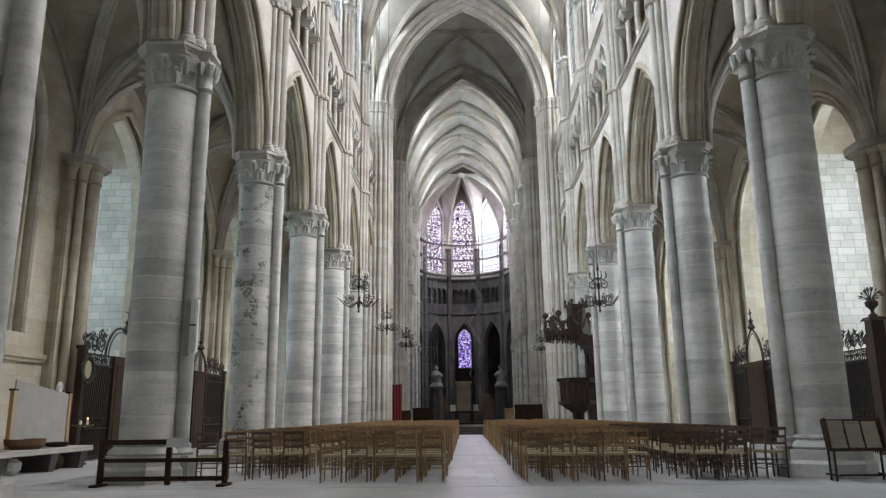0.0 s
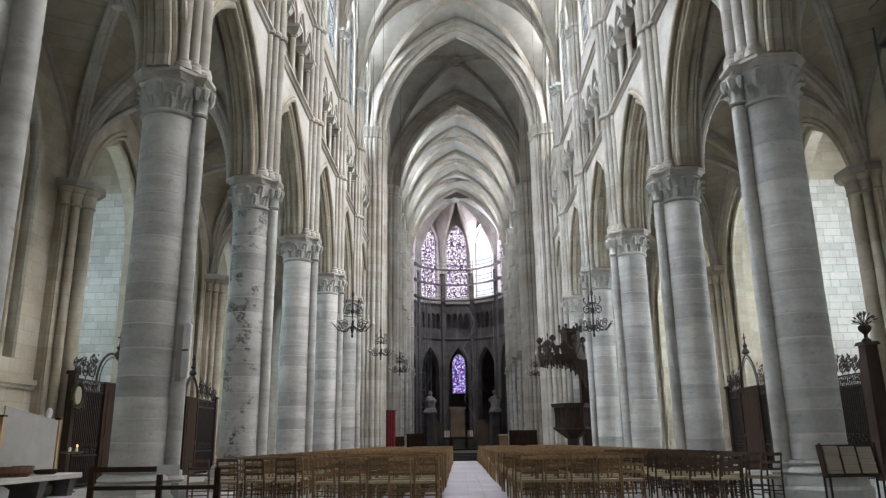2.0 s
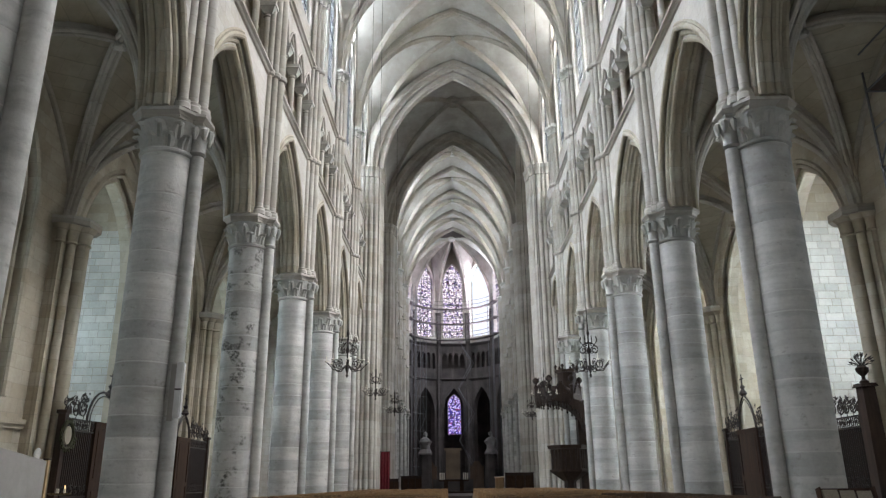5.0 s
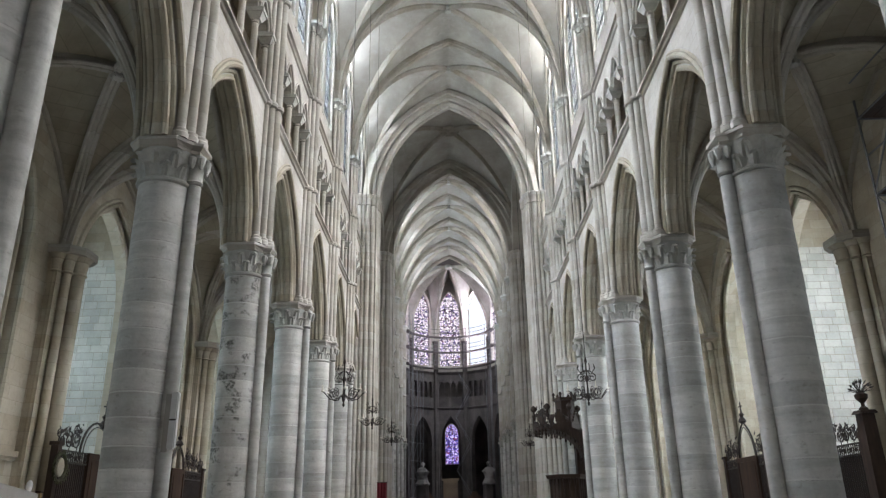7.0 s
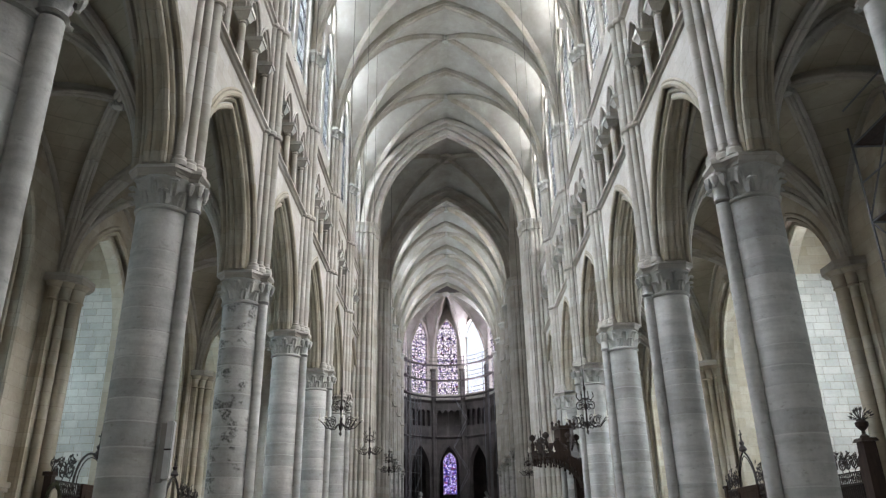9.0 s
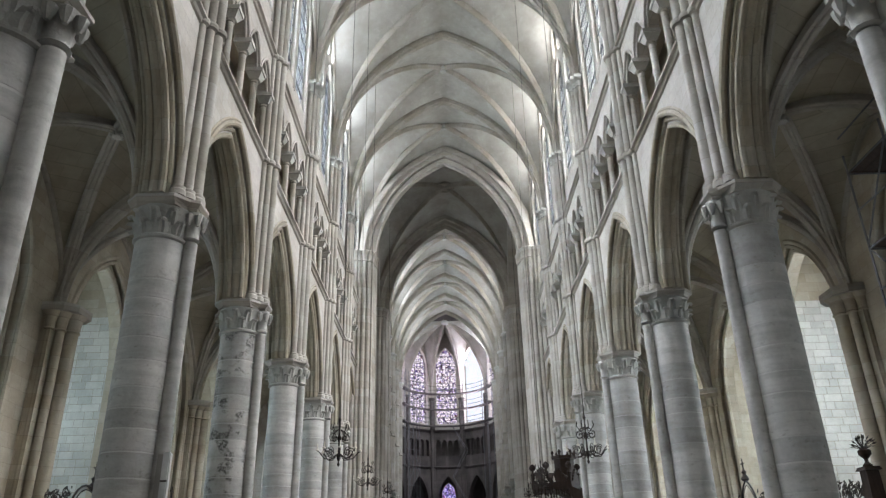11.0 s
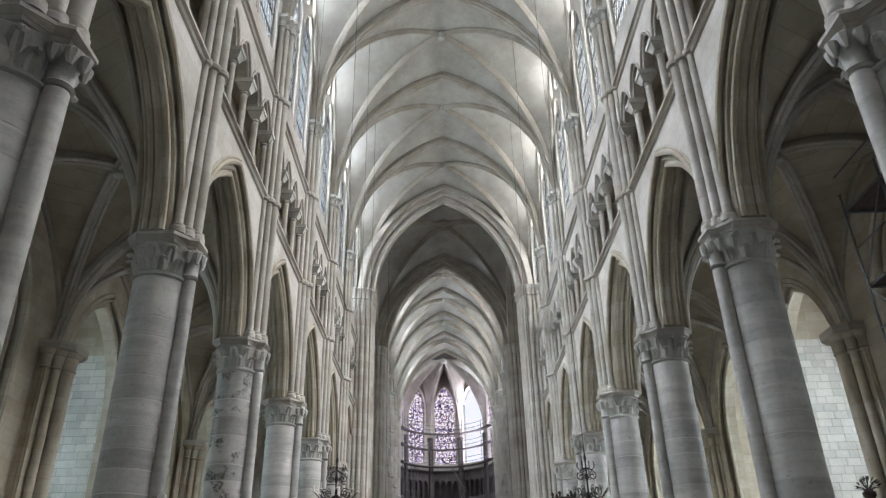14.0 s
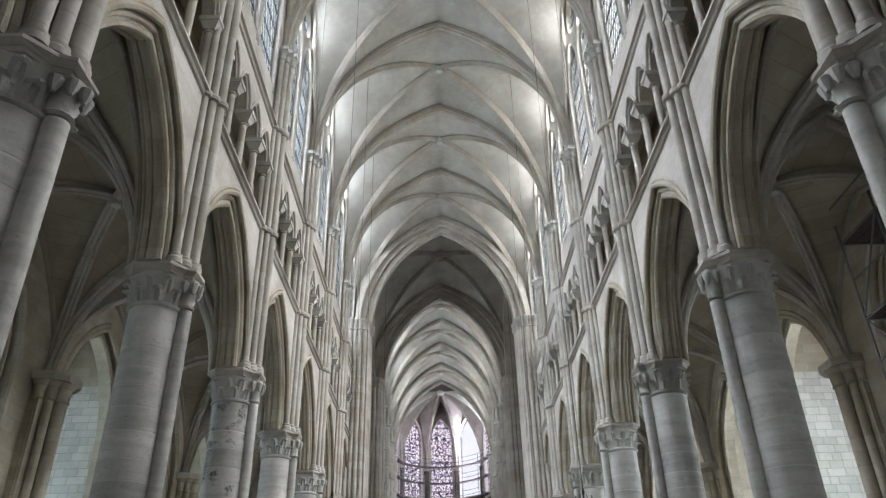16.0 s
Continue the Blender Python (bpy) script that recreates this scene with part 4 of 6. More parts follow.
# walls between the chapels: coursed ashlar blocks on a core
BLOCK_W, BLOCK_H = 0.5, 0.28
ASHLAR = []
for wdt in (BLOCK_W, BLOCK_W * 0.66, BLOCK_W * 1.3):
    bm = bmesh.new()
    box(bm, 0.009, wdt - 0.009, -0.035, 0.02, 0.009, BLOCK_H - 0.009)
    bmesh.ops.bevel(bm, geom=[e for e in bm.edges if all(v.co.y < 0 for v in e.verts)], offset=0.005, segments=1, affect="EDGES")
    ASHLAR.append((wdt, shape("block", bm, BLOCK, False)))
for s in (-1, 1):
    for k in (1, 2, 3, 4, 5):
        y = FIRST + BAY * k
        pier = tagged(empty("chapel_wall"), "pale ashlar wall between two side chapels", "wall", kind="structure")
        bm = bmesh.new()
        x0, x1 = sorted((s * (AISLE + 0.75), s * (CHAPEL_X + 0.8)))
        box(bm, x0, x1, y - 0.3, y + 0.3, 0, 12.6)
        part("core", bm, AISLE_STONE, pier)
        if k > 2:
            continue
        bm = bmesh.new()
        box(bm, x0 + 0.01, x1 - 0.01, y - 0.325, y - 0.301, 0, 10.5)
        part("mortar_bed", bm, JOINT, pier)
        row = 0
        z = 0.0
        while z < 10.4:
            x = AISLE + 0.76
            j = row
            while x < CHAPEL_X - 0.75:
                wdt, me = ASHLAR[(j * 7 + row * 3) % 3]
                if row % 2 and j == row:
                    wdt, me = ASHLAR[1]
                linked("block", me, pier, at=(s * x if s > 0 else -x - wdt, y - 0.3, z))
                x += wdt
                j += 1
            z += BLOCK_H
            row += 1

# ---------------------------------------------------------------- transept
tr = setting("transept_walls", "plain limestone walls closing the transept arms")
YM = (CROSS_W + CROSS_E) / 2
for s in (-1, 1):
    bm = bmesh.new()
    pierced(bm, lambda u, d, z: Vector((s * (17.6 + d), YM + u, z)), -5.65, 5.65, 0, HI, 0, 0.8, [lancet(-2.2, 1.2, 8, 18, 3), lancet(2.2, 1.2, 8, 18, 3)])
    part("end_wall", bm, STONE, tr)
    for y0, y1 in ((CROSS_W - 0.8, CROSS_W), (CROSS_E, CROSS_E + 0.8)):
        bm = bmesh.new()
        pierced(bm, lambda u, d, z: Vector((s * u, y0 + d, z)), 7.2, 18.4, 0, HI, 0, 0.8, [lancet(9.3, 2.1, 0, 9, 3.2), lancet(14, 1.3, 18, 24, 2)])
        part("side_wall", bm, STONE, tr)
    daylight_lamp("transept_daylight", (s * 18.6, YM, 15), (0, YM, 12), 8, 14, LIGHT_TRANSEPT)

# ---------------------------------------------------------------- apse
AXC = -0.25
apse = setting("apse", "five-sided apse, dark stone below with tall stained windows above", "apse")
corners = [(AXC + APSE_R * math.sin(radians(a)), APSE_Y + APSE_R * math.cos(radians(a))) for a in (-90, -54, -18, 18, 54, 90)]
for k in range(5):
    (xa, ya), (xb, yb) = corners[k], corners[k + 1]
    mid = Vector(((xa + xb) / 2, (ya + yb) / 2, 0))
    along = Vector((xb - xa, yb - ya, 0))
    half = along.length / 2
    along.normalize()
    outw = Vector((mid.x - AXC, mid.y - APSE_Y, 0)).normalized()
    m = lambda u, d, z: mid + along * u + outw * d + Vector((0, 0, z))
    top = lambda u: 21.5 + arch(u, half, 8.6) + 0.25
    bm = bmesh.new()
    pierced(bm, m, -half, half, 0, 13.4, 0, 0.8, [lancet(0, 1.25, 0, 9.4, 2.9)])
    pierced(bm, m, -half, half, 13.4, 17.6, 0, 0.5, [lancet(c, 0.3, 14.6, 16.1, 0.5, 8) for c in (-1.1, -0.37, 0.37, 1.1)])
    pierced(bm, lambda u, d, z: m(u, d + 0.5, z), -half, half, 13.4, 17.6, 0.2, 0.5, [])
    linked("lower_wall", shape("lower_wall", bm, DARK_STONE, False), apse)
    bm = bmesh.new()
    for z in (13.3, 17.6):
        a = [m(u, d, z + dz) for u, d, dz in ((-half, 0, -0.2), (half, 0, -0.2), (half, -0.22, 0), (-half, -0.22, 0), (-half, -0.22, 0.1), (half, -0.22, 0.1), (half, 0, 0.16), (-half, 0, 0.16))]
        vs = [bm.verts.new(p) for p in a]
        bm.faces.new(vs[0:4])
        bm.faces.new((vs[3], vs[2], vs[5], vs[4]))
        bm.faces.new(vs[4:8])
    linked("string_course", shape("string_course", bm, DARK_STONE, False), apse)
    bm = bmesh.new()
    # fourth opening made wider, its shape taking in the white glare round it
    ww_ = 1.5 if k == 3 else 1.25
    pierced(bm, m, -half, half, 17.6, top, 0, 0.7, [lancet(0, ww_, 18.5, 25.4, 2.75, 20)])
    linked("upper_wall", shape("upper_wall", bm, STONE, False), apse)
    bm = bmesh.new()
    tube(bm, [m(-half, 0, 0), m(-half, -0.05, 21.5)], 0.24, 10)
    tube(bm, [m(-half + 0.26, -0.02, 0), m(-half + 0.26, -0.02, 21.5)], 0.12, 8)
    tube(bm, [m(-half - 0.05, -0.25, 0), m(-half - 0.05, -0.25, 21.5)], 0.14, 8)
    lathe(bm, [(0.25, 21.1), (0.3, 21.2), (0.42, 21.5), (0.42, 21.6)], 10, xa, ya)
    linked("wall_shaft", shape("wall_shaft", bm, DARK_STONE), apse)
    bm = bmesh.new()
    rim = [(-ww_, 18.5)] + [(u, 25.4 + z) for u, z in arc_points(ww_, 2.75, 16)] + [(ww_, 18.5)]
    bm.faces.new([bm.verts.new(m(u, 0.35, z)) for u, z in rim])
    WINDOWS[0] += 1
    win = tagged(empty("window_%d" % WINDOWS[0]), "tall apse lancet of blue and violet stained glass" if k != 3 else "tall apse lancet closed with bright clear sheeting", "window", kind="structure")
    part("pane", bm, STAINED if k != 3 else GLASS, win).visible_shadow = False
    bm = bmesh.new()
    for z in [18.5 + 0.85 * j for j in range(11)]:
        w_ = 1.25 if z < 25.4 else 0.7
        bar(bm, m(-w_, 0.3, z), m(w_, 0.3, z), 0.06)
    for u in (-0.45, 0.45):
        bar(bm, m(u, 0.31, 18.5), m(u, 0.31, 25.4 + arch(u, 1.25, 2.75)), 0.05)
    if k != 3:
        part("window_bars", bm, LEAD, win)
    else:
        bm.free()
    daylight_lamp("apse_daylight", m(0, 0.4, 23.3), m(0, -5, 23.3), 2.5, 9.4, LIGHT_APSE * (5.0 if k == 3 else 1.0), (1.0, 0.87, 1.04))
    # web and rib of the apse vault
    key = Vector((AXC, APSE_Y, CROWN))
    bm = bmesh.new()
    rows_ = []
    n = 14
    for i in range(n + 1):
        u = -half + 2 * half * i / n
        base = m(u, 0, 0)
        zt = top(u)
        rr = []
        for j in range(n + 1):
            f = j / n
            p = base.lerp(Vector((key.x, key.y, 0)), f)
            edge = 21.5 + arch((1 - f) * APSE_R, APSE_R, CROWN - 21.5)
            cell = zt + (CROWN - zt) * f
            b = abs(u) / half
            p.z = max(edge, cell * (1 - b ** 6) + edge * b ** 6)
            rr.append(bm.verts.new(p))
        rows_.append(rr)
    for i in range(n):
        for j in range(n):
            bm.faces.new((rows_[i][j], rows_[i + 1][j], rows_[i + 1][j + 1], rows_[i][j + 1]))
    linked("apse_web", shape("apse_web", bm, WEB), apse)
    bm = bmesh.new()
    d = Vector((xa - AXC, ya - APSE_Y, 0)).normalized()
    pts = [Vector((AXC, APSE_Y, 0)) + d * u + Vector((0, 0, 21.5 + arch(u, APSE_R, CROWN - 21.5) - 0.05)) for u in [APSE_R * (1 - (1 - i / 20) ** 2) for i in range(20, -1, -1)]]
    moulding(bm, pts, Vector((0, 0, 1)).cross(d), DIAG)
    linked("apse_rib", shape("apse_rib", bm, MOULD), apse)
bm = bmesh.new()
lathe(bm, [(0.1, CROWN - 0.5), (0.4, CROWN - 0.4), (0.45, CROWN - 0.2), (0.3, CROWN)], 16, AXC, APSE_Y)
part("boss", bm, CARVED, apse)

# walls behind the choir: ambulatory, with its low coloured windows
amb = setting("ambulatory_wall", "dark limestone ambulatory wall behind the apse")
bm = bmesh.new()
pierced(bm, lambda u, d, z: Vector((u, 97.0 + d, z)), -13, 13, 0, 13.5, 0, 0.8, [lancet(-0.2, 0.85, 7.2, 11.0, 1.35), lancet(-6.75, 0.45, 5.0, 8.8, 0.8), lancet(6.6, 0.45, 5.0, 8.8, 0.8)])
part("end_wall", bm, DARK_STONE, amb)
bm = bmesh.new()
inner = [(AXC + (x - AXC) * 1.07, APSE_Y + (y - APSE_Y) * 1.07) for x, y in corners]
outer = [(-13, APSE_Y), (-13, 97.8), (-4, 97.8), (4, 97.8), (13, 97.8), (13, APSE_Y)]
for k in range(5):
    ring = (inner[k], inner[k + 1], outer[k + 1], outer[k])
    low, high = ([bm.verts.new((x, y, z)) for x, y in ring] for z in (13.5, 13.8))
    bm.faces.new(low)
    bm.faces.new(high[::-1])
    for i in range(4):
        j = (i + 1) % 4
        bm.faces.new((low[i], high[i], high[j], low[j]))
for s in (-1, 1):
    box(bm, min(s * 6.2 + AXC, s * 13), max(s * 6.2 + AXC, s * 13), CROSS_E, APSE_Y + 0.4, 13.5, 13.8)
part("ambulatory_ceiling", bm, DARK_STONE, amb)
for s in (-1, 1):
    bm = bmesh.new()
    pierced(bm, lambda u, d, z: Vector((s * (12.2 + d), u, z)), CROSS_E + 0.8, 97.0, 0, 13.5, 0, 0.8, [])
    part("side_wall", bm, DARK_STONE, amb)
for x, w, z0, z1, h in ((-0.2, 0.85, 7.2, 11.0, 1.35), (-6.75, 0.45, 5.0, 8.8, 0.8), (6.6, 0.45, 5.0, 8.8, 0.8)):
    bm = bmesh.new()
    bm.faces.new([bm.verts.new((u + x, 97.4, z)) for u, z in [(-w, z0)] + [(u, z1 + q) for u, q in arc_points(w, h, 12)] + [(w, z0)]])
    WINDOWS[0] += 1
    win = tagged(empty("window_%d" % WINDOWS[0]), "small violet stained-glass lancet in the ambulatory", "window", kind="structure")
    part("pane", bm, DEEP, win).visible_shadow = False
    bm = bmesh.new()
    for j in range(1, 6):
        bar(bm, (x - w, 97.36, z0 + j * (z1 - z0) / 5), (x + w, 97.36, z0 + j * (z1 - z0) / 5), 0.05)
    bar(bm, (x, 97.36, z0), (x, 97.36, z1 + h), 0.05)
    part("window_bars", bm, LEAD, win)
    daylight_lamp("ambulatory_daylight", (x, 97.45, (z0 + z1) / 2 + 0.6), (x, 90, (z0 + z1) / 2), 2 * w, z1 - z0 + h, LIGHT_APSE * 0.5, (0.9, 0.86, 1.0))

# ---------------------------------------------------------------- shell: west wall, roofs, ground
west = setting("wall_west", "plain limestone west wall behind the camera")
bm = bmesh.new()
YW = COLS[0] - 0.5
pierced(bm, lambda u, d, z: Vector((u, YW - d, z)), -12.8, 12.8, 0, HI, 0, 1.0, [oculus(0, 3.6, 21.0, 24)])
part("gable_wall", bm, STONE, west)
daylight_lamp("west_daylight", (0, YW - 1.4, 21.0), (0, 20, 12), 7, 7, LIGHT_WEST)
roof = setting("roof", "closed timber roof space above the vaults", "roof")
bm = bmesh.new()
box(bm, -7.2, 7.2, YW - 1, CROSS_W + 0.3, HI, HI + 0.3)
box(bm, -18.4, 18.4, CROSS_W + 0.3, CROSS_E + 0.8, HI, HI + 0.3)
box(bm, -7.2, 7.2, CROSS_E + 0.8, 91.5, HI, HI + 0.3)
for s in (-1, 1):
    box(bm, min(s * 6.8, s * 12.8), max(s * 6.8, s * 12.8), YW - 1, CROSS_W + 0.2, 13.32, 13.5)
part("roof_deck", bm, DARK_STONE, roof)

ground = setting("ground", "flat earth round the building", "ground")
bm = bmesh.new()
box(bm, -900, 900, -600, 1200, -0.4, -0.1)
part("earth", bm, stone("bare_earth", (0.2, 0.18, 0.15), (0.12, 0.11, 0.09)), ground)
floor = setting("floor", "pale grey worn stone slab floor", "floor")
bm = bmesh.new()
box(bm, -18, 18, YW - 1, 98, -0.1, -0.012)
part("bedding", bm, FLOOR, floor)
# chancel steps
steps = setting("chancel_steps", "low dark stone steps up to the choir", "steps")
for k in range(3):
    bm = bmesh.new()
    box(bm, -4.2, 3.6, CROSS_W - 1.2 + 0.4 * k, CROSS_E, 0.15 * k, 0.15 * (k + 1) - 0.002)
    part("step", bm, DARK_STONE, steps)

# ---------------------------------------------------------------- floor slabs
SLABS = []
for wdt in (0.9, 0.7):
    bm = bmesh.new()
    box(bm, 0.005, wdt - 0.005, 0.005, 0.695, -0.012, 0.0)
    SLABS.append((wdt, shape("slab", bm, FLOOR, False)))
made = 0
far = bmesh.new()
for j in range(46):
    y = 12.6 + 0.7 * j
    x = -8.1 + (0.35 if j % 2 else 0.0)
    k = j
    while x < 7.6:
        wdt, me = SLABS[k % 2]
        near = (y < 17.0 and made < 150) or (abs(x) < 1.4 and made < 300)
        if near:
            linked("slab", me, floor, at=(x, y, 0))
            made += 1
        else:
            box(far, x + 0.005, x + wdt - 0.005, y + 0.005, y + 0.695, -0.012, 0.0)
        x += wdt
        k += 1
ob = part("slabs_beyond", far, FLOOR, floor)
tagged(ob, "further stone slabs", kind="stuff")
bm = bmesh.new()
box(bm, -18, -8.15, YW - 1, 60, -0.012, -0.002)
box(bm, 7.95, 18, YW - 1, 60, -0.012, -0.002)
box(bm, -8.15, 7.95, YW - 1, 12.6, -0.012, -0.002)
part("aisle_paving", bm, FLOOR, floor)


# ---------------------------------------------------------------- chairs
def chair_parts():
    """Meshes of a straw-seated church chair facing +y, its middle at the origin."""
    out = []
    for x, y in ((-0.19, -0.18), (0.19, -0.18)):
        bm = bmesh.new()
        tube(bm, [(x, y, 0.0), (x, y, 0.45), (x * 0.97, y - 0.035, 0.7), (x * 0.95, y - 0.07, 0.87)], 0.017, 6, [0.014, 0.019, 0.017, 0.015])
        out.append(("back_leg", shape("back_leg", bm, OAK), ""))
    for x, y in ((-0.2, 0.18), (0.2, 0.18)):
        bm = bmesh.new()
        tube(bm, [(x, y, 0.0), (x, y, 0.46)], 0.017, 6, [0.014, 0.019])
        out.append(("front_leg", shape("front_leg", bm, OAK), ""))
    for a, b, z in (((-0.2, 0.18), (0.2, 0.18), 0.3), ((-0.19, -0.18), (0.19, -0.18), 0.24), ((-0.195, -0.18), (-0.2, 0.18), 0.17), ((0.195, -0.18), (0.2, 0.18), 0.17), ((-0.195, -0.18), (-0.2, 0.18), 0.31), ((0.195, -0.18), (0.2, 0.18), 0.31)):
        bm = bmesh.new()
        tube(bm, [(*a, z), (*b, z)], 0.011, 5)
        out.append(("stretcher", shape("stretcher", bm, OAK), ""))
    bm = bmesh.new()
    prism(bm, [(-0.22, 0.2), (-0.2, -0.2), (0.2, -0.2), (0.22, 0.2)], 0.435, 0.475, [(-0.2, 0.18), (-0.18, -0.18), (0.18, -0.18), (0.2, 0.18)])
    out.append(("seat", shape("seat", bm, RUSH, False), "woven straw seat"))
    for z, h, y in ((0.6, 0.04, -0.198), (0.72, 0.045, -0.222)):
        bm = bmesh.new()
        box(bm, -0.185, 0.185, y - 0.009, y + 0.009, z - h / 2, z + h / 2)
        out.append(("back_slat", shape("back_slat", bm, OAK, False), ""))
    bm = bmesh.new()
    prism(bm, [(-0.2, -0.275), (0.2, -0.275), (0.2, -0.235), (-0.2, -0.235)], 0.83, 0.885, [(-0.185, -0.27), (0.185, -0.27), (0.185, -0.245), (-0.185, -0.245)])
    out.append(("top_rail", shape("top_rail", bm, OAK, False), ""))
    return out


CHAIR = chair_parts()
# south outer and loose chairs carry their shade in the wood colour
DARK_CHAIR = []
for name, me, label in CHAIR:
    me = me.copy()
    if name != "seat":
        me.materials[0] = SHADED_OAK
    DARK_CHAIR.append((name, me, label))


def first_chair(m, meshes=CHAIR, tone="brown"):
    c = empty("church_chair")
    tagged(c, tone + " wooden church chair with a straw seat, standing in a row", "chair", "rows of church chairs")
    for name, me, label in meshes:
        linked(name, me, c, label)
    c.matrix_world = m
    return c


rng = random.Random(4)
spots = []
for row in range(35):
    y = 13.72 + row * 0.86
    for sd in (-1, 1):
        x_in = 0.88 if sd < 0 else 0.94
        for k in range(5):
            spots.append((row, sd * (x_in + 0.45 * k), y + (-0.15 if sd > 0 else 0.0)))
        for k in range(4):
            if sd < 0 and row < 1:
                continue
            spots.append((row, sd * (x_in + 2.75 + 0.46 * k), y + (0.9 if sd < 0 else 0.35)))
proto = dark_proto = None
rest = bmesh.new()
near_count = 0
rest_seats = bmesh.new()
for row, x, y in spots:
    m = pose(x + rng.uniform(-0.03, 0.03), y + rng.uniform(-0.05, 0.05), 0, 0, 0, rng.uniform(-5, 5))
    if near_count < 150 and row < 9:
        outer = x > 3.4
        if outer and dark_proto is None:
            dark_proto = first_chair(m, DARK_CHAIR, "shade-darkened")
        elif not outer and proto is None:
            proto = first_chair(m)
        else:
            copy_thing(dark_proto if outer else proto, m)
        near_count += 1
        continue
    for name, me, label in CHAIR:
        target = rest_seats if name == "seat" else rest
        n0 = len(target.verts)
        target.from_mesh(me)
        target.verts.ensure_lookup_table()
        for v in target.verts[n0:]:
            v.co = m @ v.co
rows_far = tagged(empty("chair_rows"), "many brown straw-seated chairs in rows towards the choir", "chairs", kind="stuff")
me = bpy.data.meshes.new("chair_frames")
rest.to_mesh(me)
rest.free()
me.materials.append(OAK)
linked("chair_frames", me, rows_far)
me = bpy.data.meshes.new("chair_seats")
rest_seats.to_mesh(me)
rest_seats.free()
me.materials.append(RUSH)
linked("chair_seats", me, rows_far)

# odd chairs standing loose in front of the north column
for x, y, turn in ((-5.15, 14.2, 4), (-4.65, 14.3, 6), (-4.15, 14.5, -8), (-3.6, 14.55, 3)):
    copy_thing(dark_proto, pose(x, y, 0, 0, 0, turn))
for x, y, turn in ((3.95, 13.6, -6), (4.4, 13.55, 8), (5.2, 13.75, 6)):
    copy_thing(dark_proto, pose(x, y, 0, 0, 0, turn))


# ---------------------------------------------------------------- wooden barrier before the north column
bar_ = tagged(empty("wooden_barrier", (0, 0, 0)), "low dark brown wooden rail barrier on flat feet", "barrier")
bx0, bx1, by = -6.72, -4.51, 13.15
for x in (bx0, -5.52, bx1):
    bm = bmesh.new()
    box(bm, x - 0.045, x + 0.045, by - 0.035, by + 0.035, 0.02, 0.77)
    part("post", bm, BROWNWOOD, bar_)
for z, h in ((0.13, 0.08), (0.44, 0.07), (0.75, 0.09)):
    bm = bmesh.new()
    box(bm, bx0 - 0.02, (bx1 + 0.02) if z < 0.7 else -5.4, by - 0.075, by - 0.036, z - h / 2, z + h / 2)
    part("rail", bm, BROWNWOOD, bar_)
for x in (bx0, bx1):
    bm = bmesh.new()
    box(bm, x - 0.07, x + 0.07, by - 0.25, by + 0.2, 0.0, 0.045)
    part("foot", bm, BROWNWOOD, bar_)
bm = bmesh.new()
box(bm, -5.55, -5.15, by - 0.086, by - 0.077, 0.66, 0.82)
part("notice", bm, WHITE, bar_, "blank white notice sheet")

# ---------------------------------------------------------------- loudspeaker on the north column
sp = tagged(empty("column_loudspeaker", (0, 0, 0)), "slim pale column loudspeaker fixed to the stone shaft", "loudspeaker")
bm = bmesh.new()
box(bm, -5.6, -5.46, 13.9, 14.04, 2.38, 3.44)
bmesh.ops.bevel(bm, geom=list(bm.edges), offset=0.02, segments=2, affect="EDGES")
part("housing", bm, WHITE, sp)
bm = bmesh.new()
box(bm, -5.7, -5.6, 13.92, 14.02, 2.33, 3.4)
part("back_board", bm, GREY, sp)
bm = bmesh.new()
box(bm, -5.59, -5.47, 13.893, 13.9, 2.9, 2.93)
part("band", bm, DARKWOOD, sp)

# ---------------------------------------------------------------- book stand at the south column
bs = tagged(empty("leaflet_stand", (6.36, 12.98, 0)), "dark metal stand with sloping wooden box of printed sheets", "stand")
for x in (-0.44, 0.44):
    for y, z in ((-0.07, 0.54), (0.13, 0.9)):
        bm = bmesh.new()
        bar(bm, (x, y, 0.0), (x, y, z), 0.028)
        part("leg", bm, IRON, bs)
    bm = bmesh.new()
    bar(bm, (x, -0.2, 0.1), (x, 0.28, 0.1), 0.03)
    part("foot_rail", bm, IRON, bs)
bm = bmesh.new()
bar(bm, (-0.44, -0.1, 0.1), (0.44, -0.1, 0.1), 0.03)
part("cross_bar", bm, IRON, bs)
m = Matrix.Translation((0, 0.02, 0.52)) @ Matrix.Rotation(radians(-14), 4, "X")
bm = bmesh.new()
box(bm, -0.47, 0.47, 0.06, 0.1, 0.0, 0.52, m)
box(bm, -0.47, 0.47, -0.06, 0.06, -0.03, 0.0, m)
for x in (-0.47, 0.45):
    box(bm, x, x + 0.02, -0.06, 0.06, 0.0, 0.52, m)
part("box", bm, BROWNWOOD, bs)
for x in (-0.155, 0.13):
    bm = bmesh.new()
    box(bm, x - 0.008, x + 0.008, -0.06, 0.06, 0.0, 0.47, m)
    part("divider", bm, BROWNWOOD, bs)
pile = random.Random(12)
for k in range(3):
    z = 0.01
    while z < (0.47, 0.42, 0.43)[k]:
        bm = bmesh.new()
        h = pile.uniform(0.035, 0.06)
        x = -0.425 + k * 0.285 + pile.uniform(-0.006, 0.006)
        box(bm, x, x + 0.25, -0.05 + pile.uniform(-0.008, 0.008), 0.05, z, z + h, m)
        part("booklet", bm, PAPER, bs, "pile of yellowed printed leaflets")
        z += h + 0.004

